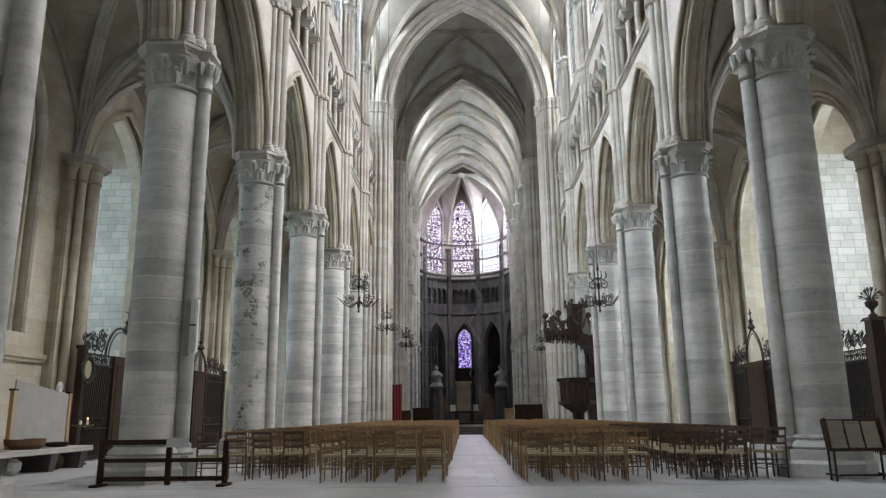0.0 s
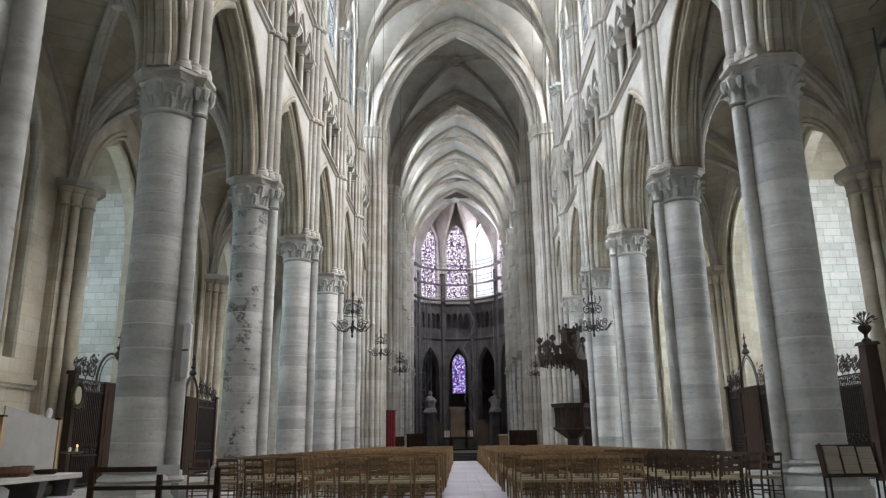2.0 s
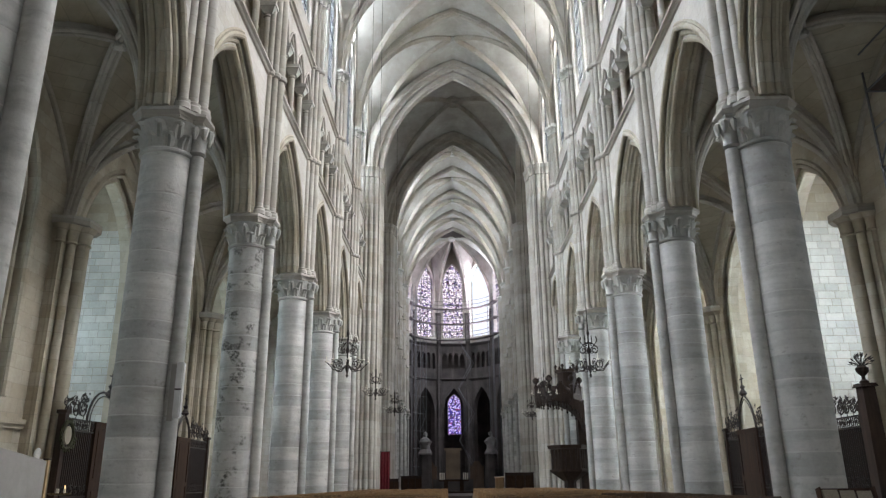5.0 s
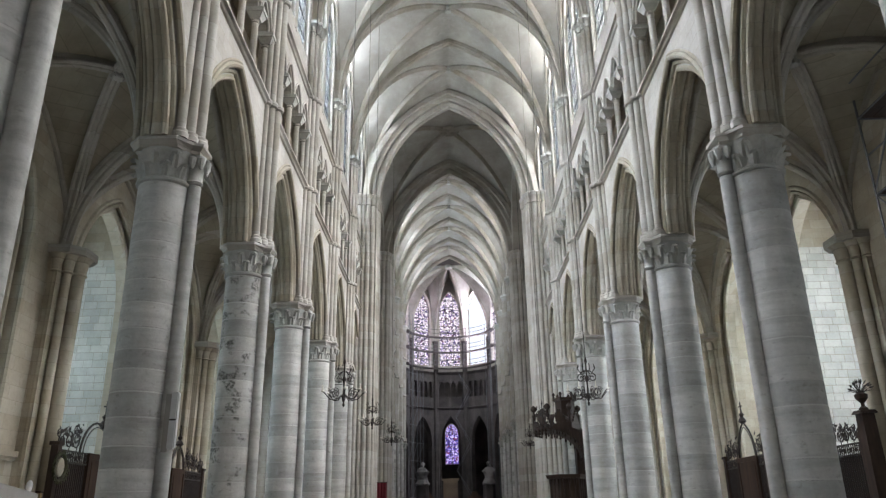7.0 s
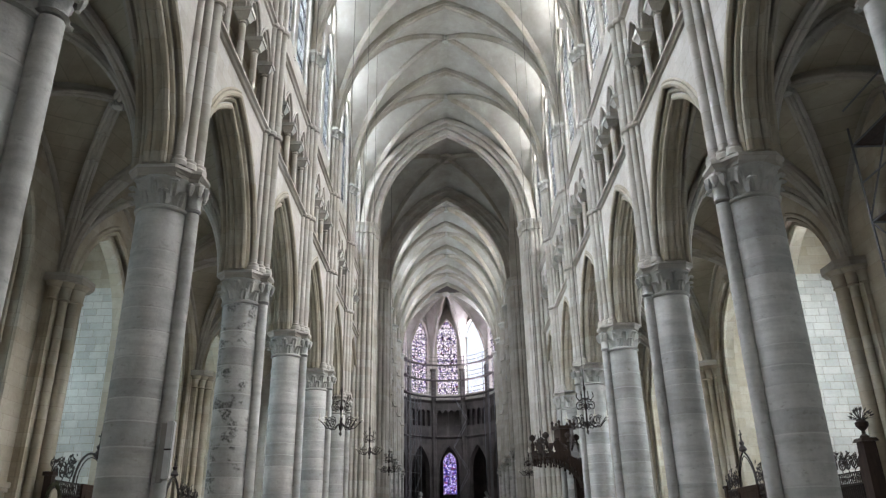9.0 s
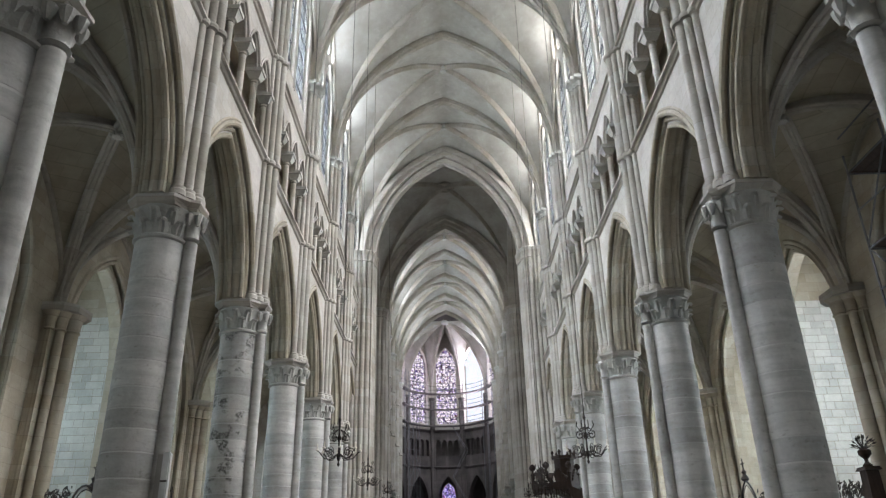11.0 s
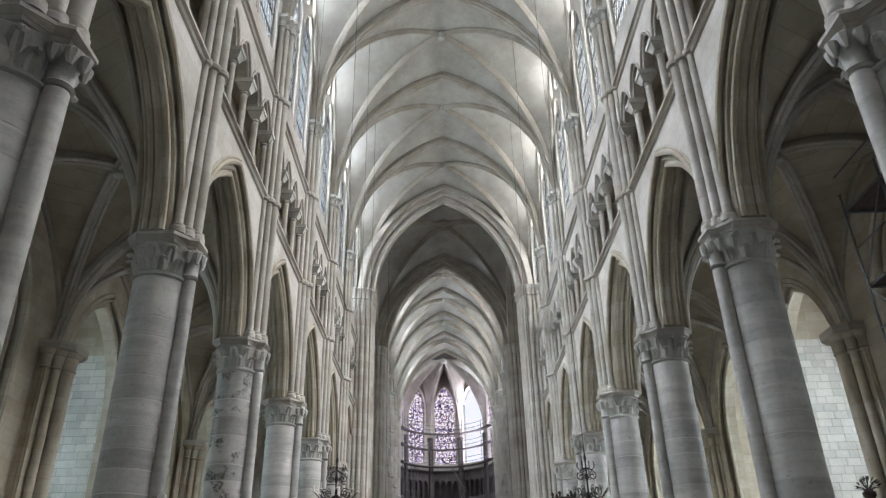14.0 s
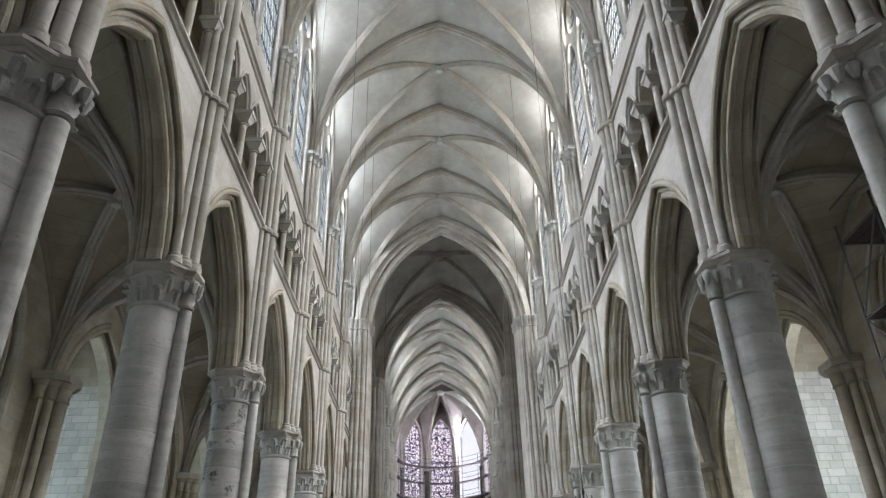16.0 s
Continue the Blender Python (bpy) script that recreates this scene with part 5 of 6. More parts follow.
# ---------------------------------------------------------------- bench, board and small figure by the north wall
bench = tagged(empty("stone_bench"), "long pale bench on squat dark supports along the aisle wall", "bench")
bm = bmesh.new()
box(bm, -10.7, -9.62, 12.4, 18.6, 0.4, 0.53)
bmesh.ops.bevel(bm, geom=list(bm.edges), offset=0.02, segments=1, affect="EDGES")
part("seat_slab", bm, MOULD, bench)
for y in (13.0, 15.0, 17.0, 18.3):
    bm = bmesh.new()
    prism(bm, [(-10.6, y - 0.12), (-9.75, y - 0.12), (-9.75, y + 0.12), (-10.6, y + 0.12)], 0.0, 0.4, [(-10.6, y - 0.16), (-9.68, y - 0.16), (-9.68, y + 0.16), (-10.6, y + 0.16)])
    part("support", bm, DARK_STONE, bench)
board = tagged(empty("display_board"), "plain grey display panel between two pine posts, leaning on the bench", "board")
bm = bmesh.new()
PB = lambda u, d, z: Vector((-10.2 + d, 16.0 + u, 0.53 + z))
vs = [bm.verts.new(PB(u, d, z)) for d in (0, 0.03) for u, z in ((0, 0.05), (2.2, 0.05), (2.2, 1.24), (0, 1.5))]
for q in ((0, 1, 2, 3), (7, 6, 5, 4), (0, 4, 5, 1), (3, 2, 6, 7), (0, 3, 7, 4), (1, 5, 6, 2)):
    bm.faces.new([vs[i] for i in q])
part("panel", bm, GREY, board)
for u in (-0.05, 2.25):
    bm = bmesh.new()
    bar(bm, PB(u, 0.02, 0.0), PB(u, 0.02, 1.26), 0.09)
    part("post", bm, PALEWOOD, board)
    bm = bmesh.new()
    bar(bm, PB(u, 0.02, 1.26), PB(u, 0.02, 1.3), 0.14)
    part("cap", bm, DARKWOOD, board)
bm = bmesh.new()
lathe(bm, [(0.24, 0.0), (0.25, 0.12), (0.2, 0.5), (0.2, 0.9), (0.25, 1.08), (0.24, 1.18), (0.15, 1.25), (0.075, 1.3), (0.085, 1.36), (0.09, 1.43), (0.075, 1.5), (0.04, 1.55), (0.01, 1.56)], 18)
for v in bm.verts:
    v.co.y *= 0.72 if v.co.z < 1.28 else 1.0
    v.co += Vector((noise.noise(v.co * 5), noise.noise(v.co * 5 + Vector((4, 0, 1))), 0)) * 0.03
fig = part("plaster_statue", bm, WHITE, None)
fig.location = (-10.5, 18.33, 0.53)
tagged(fig, "small white plaster statue standing on the bench", "statue")
for k, (y, r, h) in enumerate(((15.7, 0.42, 0.22), (17.0, 0.27, 0.11))):
    bm = bmesh.new()
    lathe(bm, [(r * 0.7, 0), (r * 0.95, h * 0.4), (r, h), (r * 0.93, h), (r * 0.85, h * 0.5), (0.02, h * 0.3)], 18)
    ob = part("wicker_basket", bm, WICKER if k == 0 else DARKWOOD, None)
    ob.location = (-9.95, y + 0.5, 0.53)
    tagged(ob, "shallow round wicker basket lying on the bench", "basket")
for x, y, c in ((-10.1, 16.0, WHITE), (-10.1, 17.7, LEAFY)):
    bm = bmesh.new()
    lathe(bm, [(0.12, 0), (0.2, 0.1), (0.22, 0.26), (0.12, 0.34)], 10)
    for v in bm.verts:
        v.co.x += noise.noise(v.co * 9) * 0.06
        v.co.y += noise.noise(v.co * 9 + Vector((3, 1, 2))) * 0.06
    ob = part("parcel", bm, c, None)
    ob.location = (x, y, 0)
    tagged(ob, "small wrapped parcel stored under the bench", "parcel")


# ---------------------------------------------------------------- wrought-iron chapel screens
def scroll(bm, cx, cy, r, turns, y, start=0.0, sgn=1, thick=0.018):
    pts = []
    n = int(18 * turns)
    for k in range(n + 1):
        f = k / n
        a = start + sgn * f * turns * 2 * math.pi
        rr = r * (1 - 0.82 * f)
        pts.append((y, cx + rr * math.cos(a), cy + rr * math.sin(a)))
    tube(bm, pts, thick, 5)


def leaf(bm, p, d, size):
    p, d = Vector(p), Vector(d).normalized()
    s = d.cross(Vector((1, 0, 0)))
    a = [bm.verts.new(p + d * f * size + s * w * size + Vector((o * size, 0, 0))) for f, w, o in ((0, 0, 0), (0.4, 0.3, 0.08), (1, 0.05, 0.2), (0.45, -0.3, 0.08))]
    b = [bm.verts.new(v.co + Vector((0.012, 0, 0))) for v in a]
    bm.faces.new(a)
    bm.faces.new(b[::-1])
    for k in range(4):
        bm.faces.new((a[k], b[k], b[(k + 1) % 4], a[(k + 1) % 4]))


def iron_screen(s, y0, y1, height, door=None, arch_h=1.2, arch_w=0.8):
    """A chapel screen in the plane x = s * 10.95, with close bars, rails, leafy crest and a central arched loop."""
    x = s * 10.95
    g = tagged(empty("iron_screen", (x, 0, 0)), "dark wrought-iron chapel screen with a scrolled and leafy crest", "screen", "chapel screens")
    for z in (0.12, 0.9, height - 0.3, height):
        bm = bmesh.new()
        bar(bm, (0, y0, z), (0, y1, z), 0.06, 0.045)
        part("rail", bm, IRON, g)
    n = int((y1 - y0) / 0.105)
    for k in range(1, n):
        y = y0 + (y1 - y0) * k / n
        if door and door[0] < y < door[1]:
            continue
        bm = bmesh.new()
        tube(bm, [(0, y, 0.0), (0, y, height)], 0.018, 6)
        part("upright", bm, IRON, g)
    # dark sheet added behind the bars, standing in for the dark chapel beyond
    bm = bmesh.new()
    box(bm, s * 0.03, s * 0.05, y0, y1, 0.05, height - 0.32) if s > 0 else box(bm, -0.05, -0.03, y0, y1, 0.05, height - 0.32)
    part("back_board", bm, DARKWOOD, g)
    bm = bmesh.new()
    k, y = 0, y0 + 0.14
    while y < y1:
        scroll(bm, y, height - 0.15, 0.12, 1.4, -s * 0.02, 0.3 * k, 1 if k % 2 else -1, 0.014)
        part("frieze_scroll", bm, IRON, g)
        bm = bmesh.new()
        scroll(bm, y, 1.1, 0.13, 1.5, -s * 0.02, k, -1 if k % 2 else 1, 0.014)
        part("panel_scroll", bm, IRON, g)
        bm = bmesh.new()
        y += 0.25
        k += 1
    bm.free()
    for y in (y0, y1):
        bm = bmesh.new()
        prism(bm, [(-0.1, y - 0.1), (0.1, y - 0.1), (0.1, y + 0.1), (-0.1, y + 0.1)], 0.0, height + 0.1)
        prism(bm, [(-0.14, y - 0.14), (0.14, y - 0.14), (0.14, y + 0.14), (-0.14, y + 0.14)], height + 0.1, height + 0.2)
        part("post", bm, DARKWOOD, g)
    mid, half = (y0 + y1) / 2, (y1 - y0) / 2
    if door:
        mid = (door[0] + door[1]) / 2
    # arched loop carrying the finial
    bm = bmesh.new()
    tube(bm, [(0, mid + u, height + z) for u, z in arc_points(arch_w, arch_h, 16)], 0.035, 6)
    tube(bm, [(0, mid + u * 0.86, height + z * 0.88) for u, z in arc_points(arch_w, arch_h, 16)], 0.018, 5)
    part("crest_arch", bm, IRON, g)
    bm = bmesh.new()
    top = height + arch_h
    lathe(bm, [(0.05, top - 0.05), (0.16, top + 0.05), (0.12, top + 0.14), (0.06, top + 0.22), (0.1, top + 0.32), (0.03, top + 0.4), (0.02, top + 0.8)], 10, 0, mid)
    bar(bm, (0, mid - 0.16, top + 0.62), (0, mid + 0.16, top + 0.62), 0.035)
    part("finial", bm, IRON, g)
    for sg in (-1, 1):
        a, b = mid + sg * (arch_w + 0.02), (y1 if sg > 0 else y0)
        length = abs(b - a)
        m_ = max(2, int(length / 0.34))
        for k in range(m_):
            f = (k + 0.5) / m_
            r = 0.3 * (1 - 0.45 * f)
            cy = a + sg * length * f
            bm = bmesh.new()
            scroll(bm, cy, height + r + 0.06, r, 1.8, rng.uniform(-0.03, 0.03), 1.2 + f, sg if k % 2 else -sg, 0.02)
            part("crest_scroll", bm, IRON, g)
            bm = bmesh.new()
            scroll(bm, cy + sg * 0.12, height + 1.75 * r + 0.1, r * 0.6, 1.4, rng.uniform(-0.03, 0.03), 2.5 * f, -sg, 0.016)
            part("crest_scroll", bm, IRON, g)
            bm = bmesh.new()
            tube(bm, [(0, cy, height), (0.02, cy + 0.05, height + r), (0, cy - 0.06 * sg, height + 2.3 * r)], 0.014, 5)
            part("crest_stem", bm, IRON, g)
        bm = bmesh.new()
        for k in range(int(16 * length) + 6):
            f = rng.uniform(0, 1)
            t = rng.uniform(0, 2 * math.pi)
            leaf(bm, (rng.uniform(-0.04, 0.04), a + sg * length * f, height + 0.1 + rng.uniform(0, 0.8) * (1 - 0.5 * f)), (0, math.cos(t), abs(math.sin(t)) + 0.2), rng.uniform(0.1, 0.2))
        part("crest_leaves", bm, IRON, g)
    if door:
        d0, d1 = door
        bm = bmesh.new()
        box(bm, -0.05, 0.05, d0, d1, 0.02, height + 0.03)
        leaf_ = part("wooden_door", bm, DOORWOOD, g, "dark brown panelled wooden door leaf")
        for q in (-0.085, 0.05):
            for nm, u0, u1, z0, z1, e in (("stile", d0, d0 + 0.13, 0.02, height + 0.03, 0.0), ("stile", d1 - 0.13, d1, 0.02, height + 0.03, 0.0), ("cross_rail", d0 + 0.13, d1 - 0.13, 0.02, 0.22, 0.0), ("cross_rail", d0 + 0.13, d1 - 0.13, 1.15, 1.3, 0.0), ("cross_rail", d0 + 0.13, d1 - 0.13, height - 0.14, height + 0.03, 0.0), ("panel", d0 + 0.24, d1 - 0.24, 0.32, 1.05, 0.01), ("panel", d0 + 0.24, d1 - 0.24, 1.4, height - 0.24, 0.01)):
                bm = bmesh.new()
                box(bm, q + e, q + 0.035 - e, u0, u1, z0, z1)
                part(nm, bm, DOORWOOD, leaf_)
    return g


def urn(x, y, z):
    u = tagged(empty("iron_flower_urn", (x, y, z)), "dark iron urn with stiff metal flowers on a post", "urn")
    bm = bmesh.new()
    lathe(bm, [(0.12, 0), (0.12, 0.06), (0.05, 0.12), (0.05, 0.2), (0.16, 0.32), (0.17, 0.42), (0.1, 0.48)], 14)
    part("bowl", bm, DARKWOOD, u)
    bm = bmesh.new()
    for k in range(24):
        a = rng.uniform(0, 2 * math.pi)
        e = rng.uniform(0.1, 1.4)
        d = Vector((math.cos(a) * math.cos(e), math.sin(a) * math.cos(e), math.sin(e)))
        p = Vector((0, 0, 0.5)) + d * 0.22
        tube(bm, [(0, 0, 0.45), p], 0.01, 4)
        leaf(bm, p, d, 0.14)
    part("flower_spray", bm, IRON, u)
    return u


iron_screen(-1, 20.15, 25.6, 2.98, (21.9, 23.6), 0.85, 1.3)
iron_screen(-1, 27.2, 32.2, 2.95, (28.6, 30.0), 0.9, 0.7)
iron_screen(1, 20.5, 25.9, 2.84, (24.0, 25.4), 1.1, 0.7)
iron_screen(1, 27.0, 31.0, 3.0, (27.75, 29.7), 1.3, 0.85)
iron_screen(1, 33.2, 38.2, 2.9, None, 1.1, 0.8)

# post with flower urn ending the south screen
ps = tagged(empty("screen_pier", (10.95, 20.2, 0)), "dark brown wooden pier ending the chapel screen", "post")
bm = bmesh.new()
prism(bm, [(-0.22, -0.22), (0.22, -0.22), (0.22, 0.22), (-0.22, 0.22)], 0.0, 3.55, [(-0.17, -0.17), (0.17, -0.17), (0.17, 0.17), (-0.17, 0.17)])
part("shaft", bm, DARKWOOD, ps)
bm = bmesh.new()
prism(bm, [(-0.24, -0.24), (0.24, -0.24), (0.24, 0.24), (-0.24, 0.24)], 3.55, 3.64, [(-0.2, -0.2), (0.2, -0.2), (0.2, 0.2), (-0.2, 0.2)])
part("cap", bm, DARKWOOD, ps)
urn(10.95, 20.2, 3.64)

# lantern on the next north respond
ln = tagged(empty("wall_lantern", (-10.95, 26.4, 2.2)), "small dark metal lantern fixed to the wall shaft", "lantern")
bm = bmesh.new()
lathe(bm, [(0.02, -0.45), (0.07, -0.35), (0.15, -0.1), (0.15, 0.2), (0.06, 0.34), (0.03, 0.5)], 8)
part("body", bm, IRON, ln)
bm = bmesh.new()
tube(bm, [(0, 0, 0.3), (-0.2, 0.05, 0.42), (-0.36, 0.08, 0.3)], 0.02, 6)
part("bracket", bm, IRON, ln)

# scaffold tower in the south aisle
sa = tagged(empty("aisle_scaffold", (0, 0, 0)), "steel tube scaffold tower with boarded decks in the south aisle", "scaffold")
for x in (9.6, 10.9):
    for y in (12.2, 13.8, 15.4):
        bm = bmesh.new()
        tube(bm, [(x, y, 0), (x, y, 10.4)], 0.03, 6)
        part("standard", bm, STEEL, sa)
for k in range(5):
    z = 1.9 + 2 * k
    for x in (9.6, 10.9):
        for dz in (0, 1.0):
            bm = bmesh.new()
            tube(bm, [(x, 12.2, z + dz), (x, 15.4, z + dz)], 0.025, 6)
            part("ledger", bm, STEEL, sa)
        bm = bmesh.new()
        ya, yb = (12.2, 13.8) if k % 2 else (13.8, 12.2)
        tube(bm, [(x, ya, z - 1.9), (x, yb, z)], 0.022, 6)
        tube(bm, [(x, ya + 1.6, z - 1.9), (x, yb + 1.6, z)], 0.022, 6)
        part("brace", bm, STEEL, sa)
    for y in (12.2, 13.8, 15.4):
        bm = bmesh.new()
        tube(bm, [(9.6, y, z), (10.9, y, z)], 0.025, 6)
        part("transom", bm, STEEL, sa)
    if k in (2, 3, 4):
        for q in range(4):
            bm = bmesh.new()
            box(bm, 9.64 + 0.31 * q, 9.93 + 0.31 * q, 12.2, 15.4, z + 0.03, z + 0.07)
            part("deck_board", bm, BROWNWOOD, sa)

# wreath and small candle stand at the north respond
wr = tagged(empty("wreath", (-10.75, 20.1, 2.5)), "dark dried leaf wreath hung on the pier", "wreath")
bm = bmesh.new()
tube(bm, [(0, 0.3 * math.cos(a), 0.36 * math.sin(a)) for a in [2 * math.pi * k / 20 for k in range(21)]], 0.05, 6)
part("ring", bm, LEAFY, wr)
bm = bmesh.new()
lathe(bm, [(0.02, -0.02), (0.19, -0.02), (0.2, 0.0), (0.19, 0.02), (0.02, 0.02)], 20)
for v in bm.verts:
    v.co = Vector((v.co.z + 0.01, v.co.x * 0.9, v.co.y * 1.25))
part("plaque", bm, PAPER, wr, "yellowed oval plaque")
bm = bmesh.new()
for k in range(60):
    a = rng.uniform(0, 2 * math.pi)
    leaf(bm, (rng.uniform(-0.05, 0.05), 0.3 * math.cos(a), 0.36 * math.sin(a)), (0.1, math.cos(a + rng.uniform(-1, 1)), math.sin(a + rng.uniform(-1, 1))), rng.uniform(0.07, 0.14))
part("leaves", bm, LEAFY, wr)
cs = tagged(empty("candle_tray", (-10.45, 19.55, 0)), "small votive candle stand with a lit candle", "candle stand")
bm = bmesh.new()
tube(bm, [(0, 0, 0), (0, 0, 0.98)], 0.025, 8)
lathe(bm, [(0.18, 0), (0.18, 0.03), (0.03, 0.06)], 14)
part("stem", bm, IRON, cs)
bm = bmesh.new()
lathe(bm, [(0.02, 0.96), (0.26, 0.98), (0.28, 1.02), (0.26, 1.02), (0.02, 1.0)], 18)
part("tray", bm, GILT, cs)
for x, y in ((0.1, 0.05), (-0.1, 0.1), (0.0, -0.12)):
    bm = bmesh.new()
    lathe(bm, [(0.03, 1.0), (0.03, 1.12), (0.005, 1.125)], 8, x, y)
    part("candle", bm, WAX, cs)
bm = bmesh.new()
lathe(bm, [(0.004, 1.13), (0.016, 1.16), (0.002, 1.21)], 6, 0.1, 0.05)
part("flame", bm, FLAME, cs)


# ---------------------------------------------------------------- chandeliers
def chandelier_meshes(d):
    out = {}
    bm = bmesh.new()
    lathe(bm, [(0.01, -0.85), (0.045, -0.78), (0.02, -0.7), (0.06, -0.6), (0.07, -0.52), (0.03, -0.42), (0.025, -0.1), (0.06, 0.0), (0.07, 0.05), (0.03, 0.14), (0.022, 0.5), (0.05, 0.6), (0.02, 0.72), (0.012, 0.95)], 10)
    out["stem"] = shape("stem", bm, IRON)
    bm = bmesh.new()
    pts = [(0.05, 0, -0.45), (0.25, 0, -0.62), (0.45, 0, -0.6), (0.6, 0, -0.42), (d, 0, -0.36)]
    tube(bm, pts, 0.016, 6)
    scr = [(0.36 + 0.16 * (1 - 0.8 * k / 24) * math.cos(0.5 + k * 0.42), 0, -0.42 + 0.16 * (1 - 0.8 * k / 24) * math.sin(0.5 + k * 0.42)) for k in range(25)]
    tube(bm, scr, 0.012, 5)
    out["arm"] = shape("arm", bm, IRON)
    bm = bmesh.new()
    scr = [(0.2 + 0.14 * (1 - 0.8 * k / 20) * math.cos(2 - k * 0.42), 0, 0.05 + 0.14 * (1 - 0.8 * k / 20) * math.sin(2 - k * 0.42)) for k in range(21)]
    tube(bm, scr, 0.011, 5)
    out["scroll"] = shape("upper_scroll", bm, IRON)
    bm = bmesh.new()
    tube(bm, [(0.06, 0, 0.3), (0.2, 0, 0.22), (0.3, 0, 0.36), (0.26, 0, 0.48)], 0.014, 5)
    out["hook"] = shape("crown_hook", bm, IRON)
    bm = bmesh.new()
    lathe(bm, [(0.02, -0.38), (0.06, -0.35), (0.065, -0.335), (0.02, -0.32), (0.016, -0.26), (0.016, -0.16), (0.004, -0.15)], 8, d, 0)
    out["candle"] = shape("candle", bm, WAX)
    return out


CHM = chandelier_meshes(0.68)


def chandelier(x, y, z, size):
    c = tagged(empty("chandelier", (x, y, z)), "dark wrought-iron chandelier with scrolled candle arms on a long cable", "chandelier", "chandeliers in the nave")
    linked("stem", CHM["stem"], c, scale=(size,) * 3)
    for k in range(8):
        a = linked("arm", CHM["arm"], c, scale=(size,) * 3)
        a.rotation_euler[2] = 2 * math.pi * k / 8 + 0.2
        linked("candle", CHM["candle"], a)
        linked("upper_scroll", CHM["scroll"], a)
        linked("crown_hook", CHM["hook"], a)
    bm = bmesh.new()
    tube(bm, [(0, 0, 0.9 * size), (0, 0, CROWN - z + 0.25)], 0.012, 5)
    part("cable", bm, IRON, c)


MID2, MID4 = FIRST + 1.5 * BAY, FIRST + 3.5 * BAY
chandelier(-3.73, MID2, 5.3, 1.0)
chandelier(-4.14, MID4, 5.95, 1.0)
chandelier(-4.2, 49.0, 6.3, 1.05)
chandelier(4.15, MID2, 5.2, 1.0)
chandelier(4.2, MID4, 5.65, 0.95)
chandelier(4.88, 49.0, 5.9, 1.0)
# thin cables left hanging from the vault
for x, y in ((-3.9, FIRST + 2.5 * BAY), (3.9, FIRST + 2.5 * BAY), (-3.9, FIRST + 0.5 * BAY), (3.9, FIRST + 0.5 * BAY)):
    bm = bmesh.new()
    tube(bm, [(x, y, 14.0), (x, y, CROWN + 0.25)], 0.01, 5)
    ob = part("vault_cable", bm, IRON, None)
    tagged(ob, "thin dark cable hanging from the vault", "cable")


# ---------------------------------------------------------------- pulpit
pu = tagged(empty("pulpit", (5.45, 38.0, 0)), "dark carved oak pulpit with a crocketed sounding board", "pulpit")
hexa = lambda r, t=0.0: [(r * math.cos(math.pi / 3 * k + t), r * math.sin(math.pi / 3 * k + t)) for k in range(6)]
bm = bmesh.new()
prism(bm, hexa(0.45), 0.0, 0.35)
prism(bm, hexa(0.3), 0.35, 1.2)
prism(bm, hexa(0.32), 1.2, 1.66, hexa(0.95))
part("pedestal", bm, DARKWOOD, pu)
bm = bmesh.new()
prism(bm, hexa(0.98), 1.66, 1.76)
prism(bm, hexa(0.88), 1.76, 2.74)
prism(bm, hexa(1.0), 2.74, 2.92, hexa(1.06))
part("tub", bm, DARKWOOD, pu)
for k in range(6):
    for j in range(3):
        a = math.pi / 3 * (k + 0.5)
        off = (j - 1) * 0.28
        cx, cy = 0.79 * math.cos(a) - off * math.sin(a), 0.79 * math.sin(a) + off * math.cos(a)
        bm = bmesh.new()
        lathe(bm, [(0.045, 1.8), (0.035, 1.95), (0.035, 2.45), (0.07, 2.6), (0.07, 2.7)], 7, cx, cy)
        part("tracery_shaft", bm, DARKWOOD, pu)
bm = bmesh.new()
box(bm, 0.62, 1.3, 0.3, 0.95, 0.0, 5.2)
part("back_panel", bm, DARKWOOD, pu)
